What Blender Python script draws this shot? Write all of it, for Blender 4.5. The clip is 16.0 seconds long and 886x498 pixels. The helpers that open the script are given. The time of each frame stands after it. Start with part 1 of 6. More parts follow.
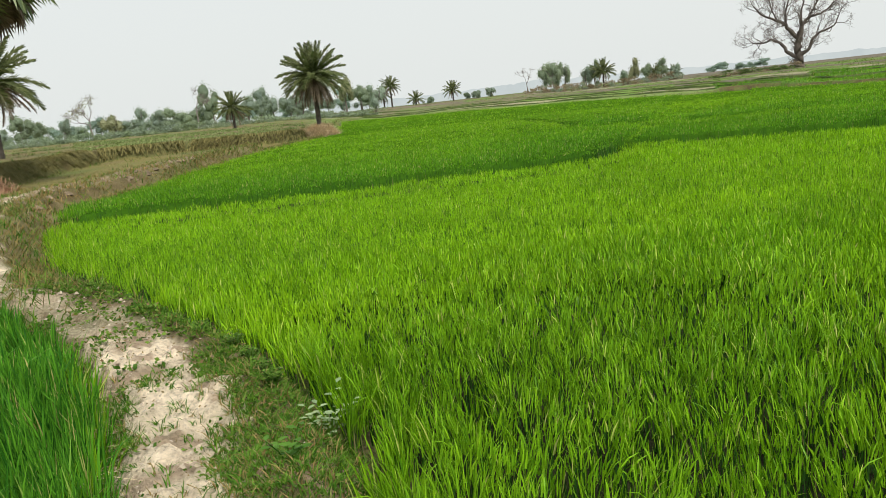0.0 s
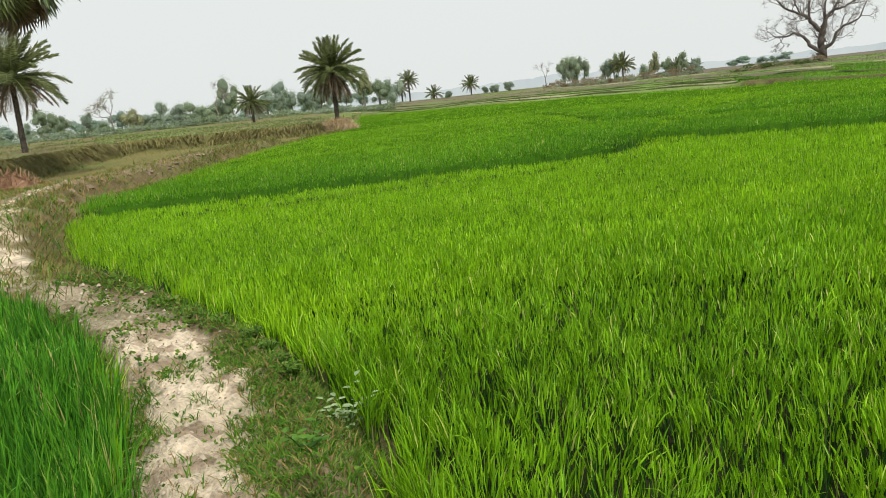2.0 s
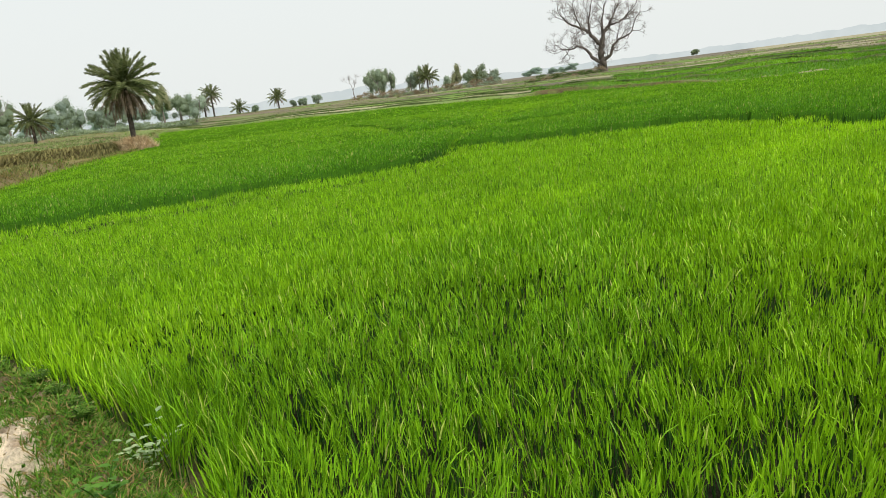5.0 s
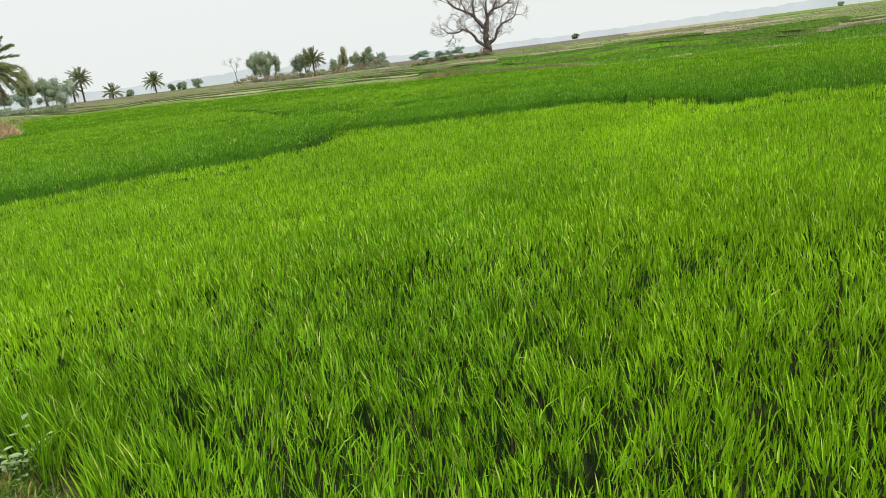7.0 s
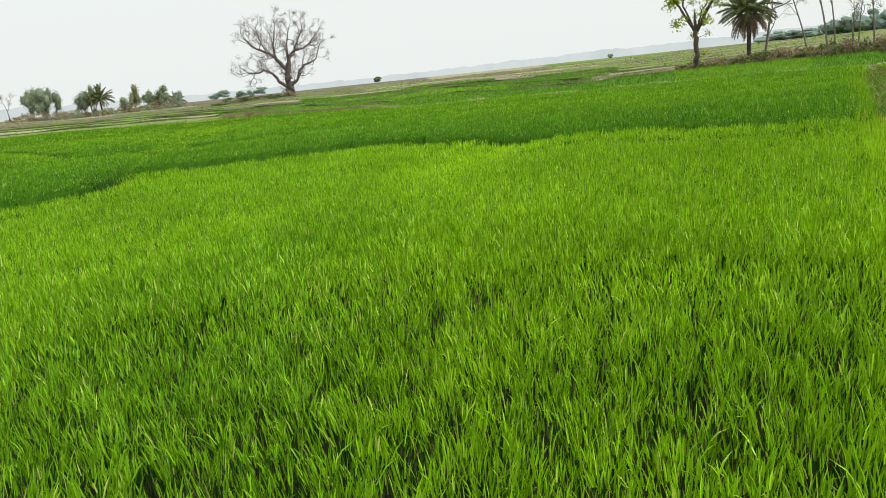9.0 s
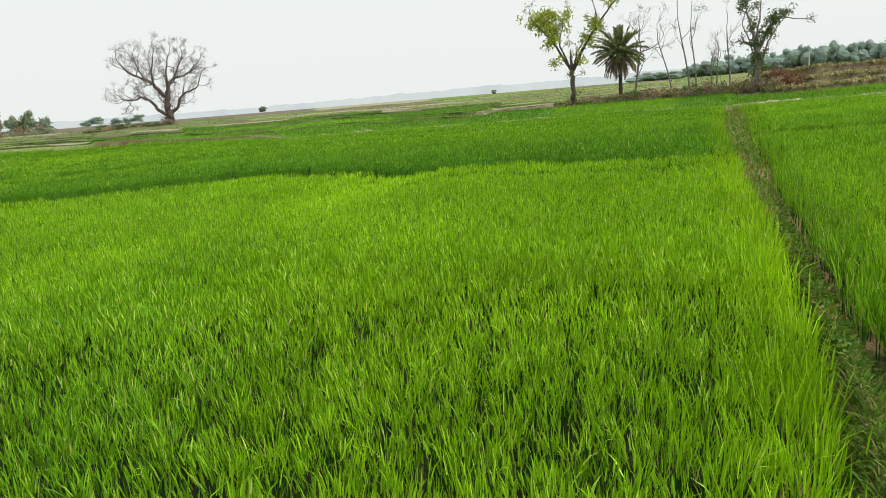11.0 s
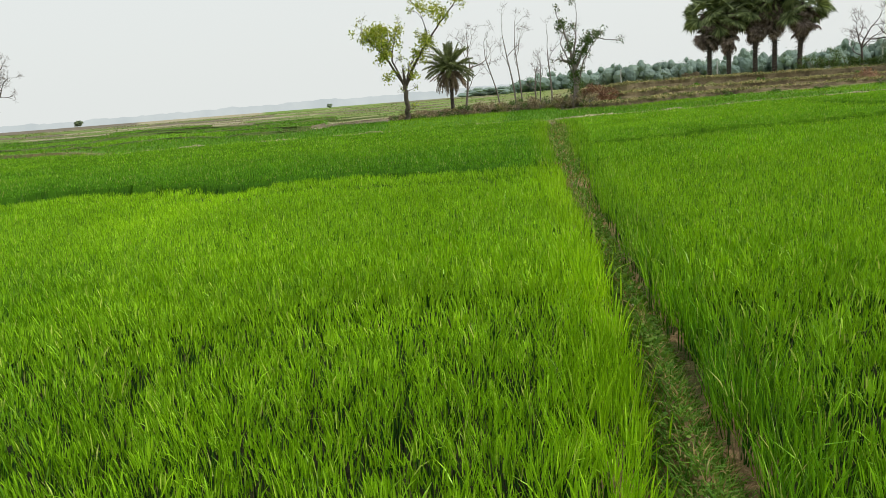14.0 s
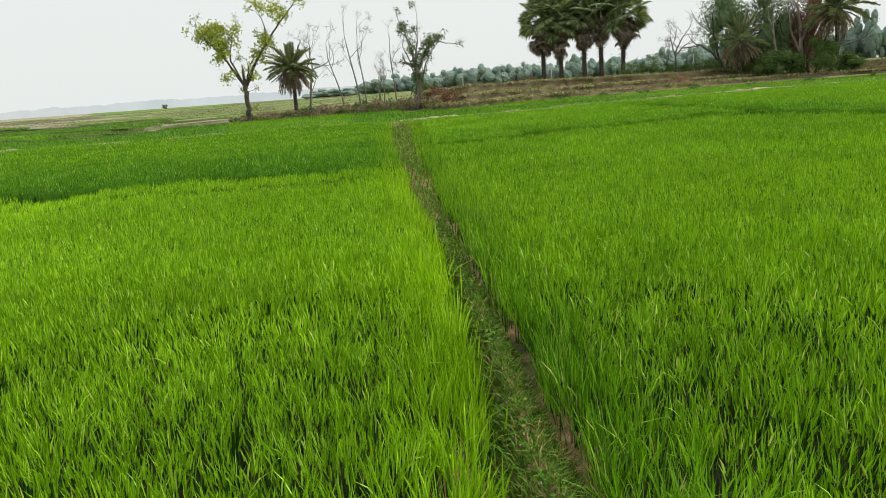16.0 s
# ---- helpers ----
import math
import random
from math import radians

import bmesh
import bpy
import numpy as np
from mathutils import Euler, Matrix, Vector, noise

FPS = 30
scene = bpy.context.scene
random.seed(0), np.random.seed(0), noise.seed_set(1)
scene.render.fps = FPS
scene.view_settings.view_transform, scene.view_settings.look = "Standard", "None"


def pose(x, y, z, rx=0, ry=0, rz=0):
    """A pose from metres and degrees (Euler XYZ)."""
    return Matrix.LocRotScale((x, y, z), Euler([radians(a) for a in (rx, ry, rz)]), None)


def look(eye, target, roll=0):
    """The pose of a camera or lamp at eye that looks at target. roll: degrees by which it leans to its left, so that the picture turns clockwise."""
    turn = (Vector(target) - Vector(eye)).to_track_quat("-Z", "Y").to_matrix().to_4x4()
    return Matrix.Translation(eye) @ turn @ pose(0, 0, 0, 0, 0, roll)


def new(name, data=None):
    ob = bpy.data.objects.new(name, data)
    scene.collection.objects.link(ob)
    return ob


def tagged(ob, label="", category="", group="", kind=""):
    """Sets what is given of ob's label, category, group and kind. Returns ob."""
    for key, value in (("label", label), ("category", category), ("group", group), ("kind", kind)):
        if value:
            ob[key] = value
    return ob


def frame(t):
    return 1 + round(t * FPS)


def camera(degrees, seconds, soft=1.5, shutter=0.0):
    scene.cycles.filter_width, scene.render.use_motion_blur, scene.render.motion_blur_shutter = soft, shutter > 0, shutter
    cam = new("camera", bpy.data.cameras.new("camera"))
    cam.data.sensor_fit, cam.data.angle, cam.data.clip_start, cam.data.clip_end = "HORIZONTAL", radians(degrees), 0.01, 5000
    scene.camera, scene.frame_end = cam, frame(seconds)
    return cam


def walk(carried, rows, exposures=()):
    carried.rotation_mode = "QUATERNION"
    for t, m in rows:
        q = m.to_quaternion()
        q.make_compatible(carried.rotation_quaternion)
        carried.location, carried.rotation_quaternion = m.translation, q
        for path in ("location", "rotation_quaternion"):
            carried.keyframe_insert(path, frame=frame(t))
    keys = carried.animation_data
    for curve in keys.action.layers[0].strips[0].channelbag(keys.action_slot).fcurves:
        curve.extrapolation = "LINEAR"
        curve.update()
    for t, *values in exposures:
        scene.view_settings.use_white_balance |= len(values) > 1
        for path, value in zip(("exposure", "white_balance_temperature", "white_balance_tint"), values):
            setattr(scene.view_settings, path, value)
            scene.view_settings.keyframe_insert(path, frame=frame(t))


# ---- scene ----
cam = camera(62.48, 16.0, soft=0.8)
EYE = 1.72
ROWS = [
    (0, -0.008, -0.000, -0.000, 78.55, 6.16, 0.19),
    (0.5, -0.028, -0.001, -0.000, 78.33, 6.19, 3.49),
    (1, -0.037, -0.002, -0.000, 78.22, 6.21, 5.11),
    (1.5, -0.030, -0.001, -0.000, 78.30, 6.21, 3.90),
    (2, -0.016, -0.000, -0.000, 78.27, 6.13, 1.58),
    (2.5, -0.001, -0.000, -0.000, 78.27, 6.00, -1.09),
    (3, 0.016, -0.000, 0.000, 78.12, 6.10, -4.05),
    (3.5, 0.031, -0.001, 0.000, 78.11, 6.21, -6.64),
    (4, 0.046, -0.003, 0.000, 78.10, 6.33, -9.29),
    (4.2, 0.050, -0.004, 0.000, 77.75, 6.83, -10.21),
    (6.3, 0.089, -0.012, 0.000, 77.49, 6.06, -16.91),
    (6.5, 0.092, -0.013, 0.000, 76.98, 6.35, -17.69),
    (7, 0.112, -0.020, 0.000, 75.19, 7.01, -21.73),
    (7.5, 0.140, -0.031, 0.000, 75.52, 6.71, -26.89),
    (8, 0.168, -0.046, 0.000, 76.02, 6.31, -32.11),
    (8.5, 0.179, -0.052, 0.000, 76.19, 6.17, -34.29),
    (9, 0.191, -0.061, 0.000, 76.61, 5.86, -36.69),
    (9.5, 0.203, -0.070, 0.000, 77.25, 5.46, -39.21),
    (9.7, 0.207, -0.073, 0.000, 77.63, 5.37, -40.13),
    (12, 0.244, -0.107, 0.000, 78.38, 4.56, -48.61),
    (12.5, 0.251, -0.116, 0.000, 78.75, 4.81, -50.54),
    (13, 0.263, -0.131, 0.000, 78.91, 4.30, -53.77),
    (13.5, 0.271, -0.141, 0.000, 78.96, 4.37, -55.93),
    (14, 0.277, -0.150, 0.000, 78.34, 4.34, -57.92),
    (14.5, 0.286, -0.165, 0.000, 78.31, 4.44, -60.83),
    (15, 0.292, -0.175, 0.001, 78.14, 4.48, -63.02),
    (15.5, 0.300, -0.192, 0.001, 77.99, 4.04, -66.07),
    (16, 0.308, -0.211, 0.001, 77.61, 3.92, -69.77),
]
walk(cam, [(t, pose(x, y, EYE + z, rx, ry, rz)) for t, x, y, z, rx, ry, rz in ROWS], ((0, -0.13), (3.5, -0.11), (4.2, -0.06), (6.5, -0.03), (7.5, 0.0), (9.5, 0.0), (12.5, -0.05), (13.4, -0.13), (14.1, -0.14), (14.5, -0.06), (16, -0.07)))

# ---- light: a bright, hazy, thinly overcast day ----
world = bpy.data.worlds.new("hazy_sky")
scene.world = world
world.use_nodes = True
wn, wl = world.node_tree.nodes, world.node_tree.links
sky = wn.new("ShaderNodeTexSky")
sky.sky_type, sky.sun_disc = "NISHITA", False
sky.sun_elevation, sky.sun_rotation = radians(52), radians(150)
sky.dust_density, sky.air_density = 6.0, 1.0
dim = wn.new("ShaderNodeVectorMath")
dim.operation = "SCALE"
dim.inputs["Scale"].default_value = 0.10
wl.new(sky.outputs[0], dim.inputs[0])
haze = wn.new("ShaderNodeMix")
haze.data_type = "RGBA"
haze.inputs["Factor"].default_value = 0.88
haze.inputs["B"].default_value = (0.955, 0.995, 0.975, 1)
wl.new(dim.outputs[0], haze.inputs["A"])
wl.new(haze.outputs["Result"], wn["Background"].inputs["Color"])
wn["Background"].inputs["Strength"].default_value = 1.0
sun = new("sun", bpy.data.lights.new("sun", "SUN"))
sun.data.energy, sun.data.angle, sun.data.color = 3.3, radians(11), (1.0, 0.97, 0.92)
sun.matrix_world = look((0, 0, 0), (-math.sin(radians(150)) * math.cos(radians(52)), -math.cos(radians(150)) * math.cos(radians(52)), -math.sin(radians(52))))

# ---- materials ----
def base_nodes(name):
    m = bpy.data.materials.new(name)
    m.use_nodes = True
    return m, m.node_tree.nodes, m.node_tree.links, m.node_tree.nodes["Principled BSDF"]


def ramp(n, stops):
    r = n.new("ShaderNodeValToRGB")
    while len(r.color_ramp.elements) < len(stops):
        r.color_ramp.elements.new(0.5)
    for e, (p, c) in zip(r.color_ramp.elements, stops):
        e.position, e.color = p, (*c, 1)
    return r


def noisy(n, l, scale, detail=6, rough=0.6, space="Object"):
    tc = n.new("ShaderNodeTexCoord")
    t = n.new("ShaderNodeTexNoise")
    t.inputs["Scale"].default_value, t.inputs["Detail"].default_value, t.inputs["Roughness"].default_value = scale, detail, rough
    l.new(tc.outputs[space], t.inputs["Vector"])
    return t


def mixed(n, l, kind, fac, a, b):
    m = n.new("ShaderNodeMix")
    m.data_type, m.blend_type = "RGBA", kind
    for sock, v in (("Factor", fac), ("A", a), ("B", b)):
        if isinstance(v, (int, float)):
            m.inputs[sock].default_value = v
        elif isinstance(v, tuple):
            m.inputs[sock].default_value = (*v, 1)
        else:
            l.new(v, m.inputs[sock])
    return m.outputs["Result"]


def rough_mat(name, dark, light, scale=6.0, fine=40.0, bump=0.4, rough=0.9, dist=0.02):
    """Earth, bark and other matt things: two sizes of mottling and a relief."""
    m, n, l, b = base_nodes(name)
    big, small = noisy(n, l, scale), noisy(n, l, fine, 4)
    r = ramp(n, [(0.3, dark), (0.7, light)])
    l.new(big.outputs["Fac"], r.inputs["Fac"])
    grey = ramp(n, [(0.25, (0.55, 0.55, 0.55)), (0.75, (1.25, 1.25, 1.25))])
    l.new(small.outputs["Fac"], grey.inputs["Fac"])
    l.new(mixed(n, l, "MULTIPLY", 0.8, r.outputs["Color"], grey.outputs["Color"]), b.inputs["Base Color"])
    bp = n.new("ShaderNodeBump")
    bp.inputs["Strength"].default_value, bp.inputs["Distance"].default_value = bump, dist
    l.new(small.outputs["Fac"], bp.inputs["Height"])
    l.new(bp.outputs["Normal"], b.inputs["Normal"])
    b.inputs["Roughness"].default_value = rough
    b.inputs["Specular IOR Level"].default_value = 0.2
    return m


def leaf_mat(name, dark, light, thin=0.35, gloss=0.55, dry=None, attr=None, tint=None, clump=1.5, spec=0.12):
    """Leaves: every leaf its own shade, patches over the plant, some light through the blade."""
    m, n, l, b = base_nodes(name)
    geo = n.new("ShaderNodeNewGeometry")
    info = n.new("ShaderNodeObjectInfo")
    patch = noisy(n, l, clump, 3)
    stops = [(0.0, dark), (0.95, light)] + ([(0.985, dry)] if dry else [])
    r = ramp(n, stops)
    l.new(geo.outputs["Random Per Island"], r.inputs["Fac"])
    col = r.outputs["Color"]
    shade = ramp(n, [(0.3, (0.72, 0.76, 0.72)), (0.7, (1.2, 1.16, 1.1))])
    l.new(patch.outputs["Fac"], shade.inputs["Fac"])
    col = mixed(n, l, "MULTIPLY", 0.8, col, shade.outputs["Color"])
    if attr:
        a = n.new("ShaderNodeAttribute")
        a.attribute_name = attr
        each = ramp(n, [(0.0, (0.62, 0.66, 0.62)), (1.0, (1.3, 1.25, 1.25))])
        l.new(geo.outputs["Random Per Island"], each.inputs["Fac"])
        fresh = mixed(n, l, "MULTIPLY", 0.9, tint, each.outputs["Color"])
        col = mixed(n, l, "MIX", a.outputs["Fac"], col, mixed(n, l, "MULTIPLY", 0.8, fresh, shade.outputs["Color"]))
    own = ramp(n, [(0, (0.88, 0.88, 0.88)), (1, (1.1, 1.1, 1.1))])
    l.new(info.outputs["Random"], own.inputs["Fac"])
    col = mixed(n, l, "MULTIPLY", 1.0, col, own.outputs["Color"])
    l.new(col, b.inputs["Base Color"])
    b.inputs["Roughness"].default_value = gloss
    b.inputs["Specular IOR Level"].default_value = spec
    tr = n.new("ShaderNodeBsdfTranslucent")
    l.new(mixed(n, l, "MULTIPLY", 1.0, col, (1.15, 1.1, 0.6)), tr.inputs["Color"])
    mx = n.new("ShaderNodeMixShader")
    mx.inputs["Fac"].default_value = thin
    l.new(b.outputs[0], mx.inputs[1])
    l.new(tr.outputs[0], mx.inputs[2])
    l.new(mx.outputs[0], n["Material Output"].inputs["Surface"])
    return m


M_RICE = leaf_mat("rice_leaf", (0.025, 0.106, 0.006), (0.146, 0.370, 0.018), 0.24, 0.40, dry=(0.50, 0.46, 0.20), attr="young", tint=(0.385, 0.65, 0.012), clump=0.6, spec=0.2)
M_RICEDEEP = leaf_mat("deep_rice_leaf", (0.014, 0.085, 0.008), (0.105, 0.31, 0.022), 0.12, 0.45, dry=(0.42, 0.38, 0.15), attr="young", tint=(0.2, 0.4, 0.03), clump=0.9, spec=0.1)
# Stalk green taken far down to put the shade under the blades into colour.
M_STALK = leaf_mat("shade_dark_stalk", (0.018, 0.066, 0.012), (0.062, 0.18, 0.022), 0.03, 0.6, dry=(0.30, 0.27, 0.12), clump=0.6, spec=0.1)
M_GRASS = leaf_mat("weed_leaf", (0.04, 0.13, 0.012), (0.16, 0.31, 0.035), 0.3, 0.6, dry=(0.35, 0.30, 0.14), clump=3)
M_DRYGRASS = leaf_mat("dry_grass", (0.17, 0.125, 0.05), (0.36, 0.265, 0.115), 0.25, 0.8, clump=2)
M_HERB = leaf_mat("pale_herb", (0.24, 0.34, 0.17), (0.45, 0.55, 0.33), 0.3, 0.6, clump=5)
M_HERB2 = leaf_mat("green_herb", (0.08, 0.20, 0.03), (0.15, 0.31, 0.05), 0.3, 0.5, clump=5)
M_CREEPER = leaf_mat("creeper_leaf", (0.06, 0.12, 0.03), (0.15, 0.22, 0.07), 0.25, 0.6, dry=(0.22, 0.17, 0.10), clump=5)
M_WEED = leaf_mat("bund_weed", (0.045, 0.12, 0.013), (0.18, 0.30, 0.045), 0.25, 0.6, dry=(0.30, 0.20, 0.11), clump=4)
M_PALM = leaf_mat("palm_leaf", (0.088, 0.118, 0.046), (0.27, 0.305, 0.145), 0.15, 0.5, clump=0.8)
M_PALMDRY = leaf_mat("dry_palm_leaf", (0.155, 0.118, 0.092), (0.35, 0.28, 0.215), 0.12, 0.7, clump=0.8)
M_FAN = leaf_mat("fan_leaf", (0.085, 0.125, 0.05), (0.36, 0.43, 0.21), 0.2, 0.4, clump=0.8, spec=0.3)
M_DEADFAN = leaf_mat("dead_fan_leaf", (0.13, 0.10, 0.09), (0.33, 0.27, 0.24), 0.12, 0.7, clump=0.8)
M_SPRING = leaf_mat("young_tree_leaf", (0.20, 0.27, 0.04), (0.52, 0.56, 0.11), 0.4, 0.6, clump=0.9)
# M_WOOD, M_TREE, M_HAZY, M_FAR: haze of the distance mixed into leaf colours.
M_WOOD = leaf_mat("haze_blued_wood_leaf", (0.29, 0.395, 0.375), (0.35, 0.46, 0.435), 0.45, 0.8, clump=0.15)
M_TREE = leaf_mat("haze_dulled_leaf", (0.12, 0.195, 0.10), (0.24, 0.335, 0.175), 0.2, 0.7, clump=0.4)
M_HAZY = leaf_mat("haze_greyed_leaf", (0.225, 0.29, 0.215), (0.35, 0.43, 0.31), 0.4, 0.8, clump=0.2)
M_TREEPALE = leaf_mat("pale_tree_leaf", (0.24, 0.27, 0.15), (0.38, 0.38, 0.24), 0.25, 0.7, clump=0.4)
M_FAR = leaf_mat("haze_greyed_far_leaf", (0.28, 0.355, 0.31), (0.36, 0.435, 0.385), 0.45, 0.8, clump=0.15)
M_SCRUB = leaf_mat("brown_scrub", (0.17, 0.135, 0.09), (0.46, 0.38, 0.27), 0.2, 0.8, dry=(0.16, 0.20, 0.07), clump=0.8)
M_REDSCRUB = leaf_mat("rusty_scrub", (0.15, 0.08, 0.055), (0.31, 0.185, 0.13), 0.2, 0.8, clump=1)
M_STRAW = leaf_mat("straw", (0.40, 0.29, 0.185), (0.72, 0.58, 0.40), 0.15, 0.8, clump=2)
M_BLEACHED = leaf_mat("bleached_grass", (0.085, 0.12, 0.03), (0.43, 0.375, 0.20), 0.2, 0.8, clump=0.7)
M_REDSTRAW = leaf_mat("red_straw", (0.27, 0.155, 0.10), (0.48, 0.31, 0.21), 0.1, 0.8, clump=2)
M_BARK = rough_mat("dark_bark", (0.055, 0.042, 0.034), (0.16, 0.13, 0.105), 3, 25, 0.8)
M_BARKPALE = rough_mat("pale_bark", (0.065, 0.052, 0.045), (0.19, 0.16, 0.14), 2, 20, 0.6)
M_PALETRUNK = rough_mat("pale_trunk", (0.16, 0.125, 0.105), (0.36, 0.30, 0.26), 2, 20, 0.6)
M_TWIG = rough_mat("twig", (0.17, 0.14, 0.12), (0.30, 0.26, 0.23), 2, 20, 0.3)
M_PALMBARK = rough_mat("palm_bark", (0.035, 0.03, 0.026), (0.13, 0.11, 0.09), 5, 30, 0.9)
M_CLAY = rough_mat("dry_clay", (0.42, 0.33, 0.235), (0.66, 0.57, 0.45), 5, 30, 0.5, dist=0.03)
M_CLOD = rough_mat("tan_clod", (0.17, 0.125, 0.078), (0.40, 0.31, 0.21), 1.2, 12, 0.7, dist=0.03)
M_BANK = rough_mat("earth_bank", (0.10, 0.085, 0.055), (0.27, 0.235, 0.15), 0.5, 6, 0.8, dist=0.06)
M_STEP = rough_mat("terrace_earth", (0.085, 0.068, 0.04), (0.25, 0.20, 0.115), 0.6, 7, 0.8, dist=0.06)
M_RIM = rough_mat("rim_clay", (0.17, 0.15, 0.08), (0.44, 0.38, 0.25), 1.5, 12, 0.8, dist=0.04)
# Grass of the bunds, darkened to draw the shadow lines between green strips.
M_GRASSBANK = rough_mat("shadow_dark_grass_bund", (0.035, 0.06, 0.014), (0.11, 0.15, 0.035), 0.6, 7, 0.8, dist=0.06)
M_OLIVE = rough_mat("olive_bund", (0.09, 0.12, 0.035), (0.22, 0.26, 0.09), 0.6, 7, 0.8, dist=0.06)
M_POLE = rough_mat("pale_concrete", (0.5, 0.5, 0.48), (0.6, 0.6, 0.58), 2, 20, 0.2)

# ---- mesh tools ----
rng = np.random.default_rng(7)


class Geo:
    """Gathers vertices, quads and triangles, and links them as one mesh."""

    def __init__(self):
        self.v, self.q, self.t, self.n, self.tint = [], [], [], 0, []

    def add(self, v, quads=None, tris=None, tint=None):
        v = np.asarray(v, float).reshape(-1, 3)
        if quads is not None and len(quads):
            self.q.append(np.asarray(quads, int).reshape(-1, 4) + self.n)
        if tris is not None and len(tris):
            self.t.append(np.asarray(tris, int).reshape(-1, 3) + self.n)
        self.v.append(v)
        if tint is not None:
            self.tint.append(np.broadcast_to(tint, len(v)))
        self.n += len(v)

    def mesh(self, name, material, smooth=False):
        me = bpy.data.meshes.new(name)
        v = np.concatenate(self.v) if self.v else np.zeros((0, 3))
        q = np.concatenate(self.q) if self.q else np.zeros((0, 4), int)
        t = np.concatenate(self.t) if self.t else np.zeros((0, 3), int)
        me.vertices.add(len(v))
        me.vertices.foreach_set("co", v.ravel())
        me.loops.add(4 * len(q) + 3 * len(t))
        me.loops.foreach_set("vertex_index", np.concatenate([q.ravel(), t.ravel()]))
        me.polygons.add(len(q) + len(t))
        me.polygons.foreach_set("loop_start", np.concatenate([np.arange(len(q)) * 4, 4 * len(q) + np.arange(len(t)) * 3]))
        me.update(calc_edges=True)
        me.polygons.foreach_set("use_smooth", np.full(len(me.polygons), smooth))
        if self.tint:
            me.attributes.new("young", "FLOAT", "POINT").data.foreach_set("value", np.concatenate(self.tint).astype(float))
        me.materials.append(material)
        me.validate()
        return me


def empty(name, m, label="", category="", group="", kind=""):
    ob = new(name)
    ob.matrix_basis = m
    return tagged(ob, label, category, group, kind)


def part(name, geo, material, parent=None, label="", smooth=False, m=None):
    ob = new(name, geo if isinstance(geo, bpy.types.Mesh) else geo.mesh(name, material, smooth))
    if parent:
        ob.parent = parent
    if m is not None:
        ob.matrix_basis = m
    return tagged(ob, label)


def unit(v):
    return v / (np.linalg.norm(v, axis=-1, keepdims=True) + 1e-9)


def tube(geo, pts, radii, sides=6, lump=0.0):
    """A tapered tube along a line of points, closed at its far end."""
    pts, radii = np.asarray(pts, float), np.asarray(radii, float)
    d = unit(np.gradient(pts, axis=0))
    ref = np.array([0.31, 0.85, 0.42]) if abs(d[0][2]) > 0.6 else np.array([0, 0, 1.0])
    a = unit(np.cross(d, ref))
    b = np.cross(d, a)
    th = np.linspace(0, 2 * np.pi, sides, endpoint=False)
    r = radii[:, None] * (1 + lump * rng.normal(size=(len(pts), sides)))
    v = pts[:, None] + r[..., None] * (np.cos(th)[None, :, None] * a[:, None] + np.sin(th)[None, :, None] * b[:, None])
    k, s = np.meshgrid(np.arange(len(pts) - 1), np.arange(sides), indexing="ij")
    quads = np.stack([k * sides + s, k * sides + (s + 1) % sides, (k + 1) * sides + (s + 1) % sides, (k + 1) * sides + s], -1)
    n = len(pts) * sides
    tip = np.stack([np.full(sides, n), n - sides + np.arange(sides), n - sides + (np.arange(sides) + 1) % sides], -1)
    geo.add(np.vstack([v.reshape(-1, 3), pts[-1] + d[-1] * radii[-1]]), quads, tip)


def leaves(geo, at, size, droop=0.0, narrow=0.55, flat=0.0):
    """Small pointed leaves round the points at; size may be one per leaf."""
    n = len(at)
    d = unit(rng.normal(size=(n, 3)) * np.array([1, 1, 1 - flat]) - np.array([0, 0, droop]))
    s = unit(np.cross(d, rng.normal(size=(n, 3))))
    size = np.broadcast_to(size, n)[:, None] * rng.uniform(0.7, 1.3, (n, 1))
    v = np.stack([at, at + size * (0.5 * d + narrow * 0.5 * s), at + size * d, at + size * (0.5 * d - narrow * 0.5 * s)], 1)
    geo.add(v, np.arange(4 * n).reshape(-1, 4))


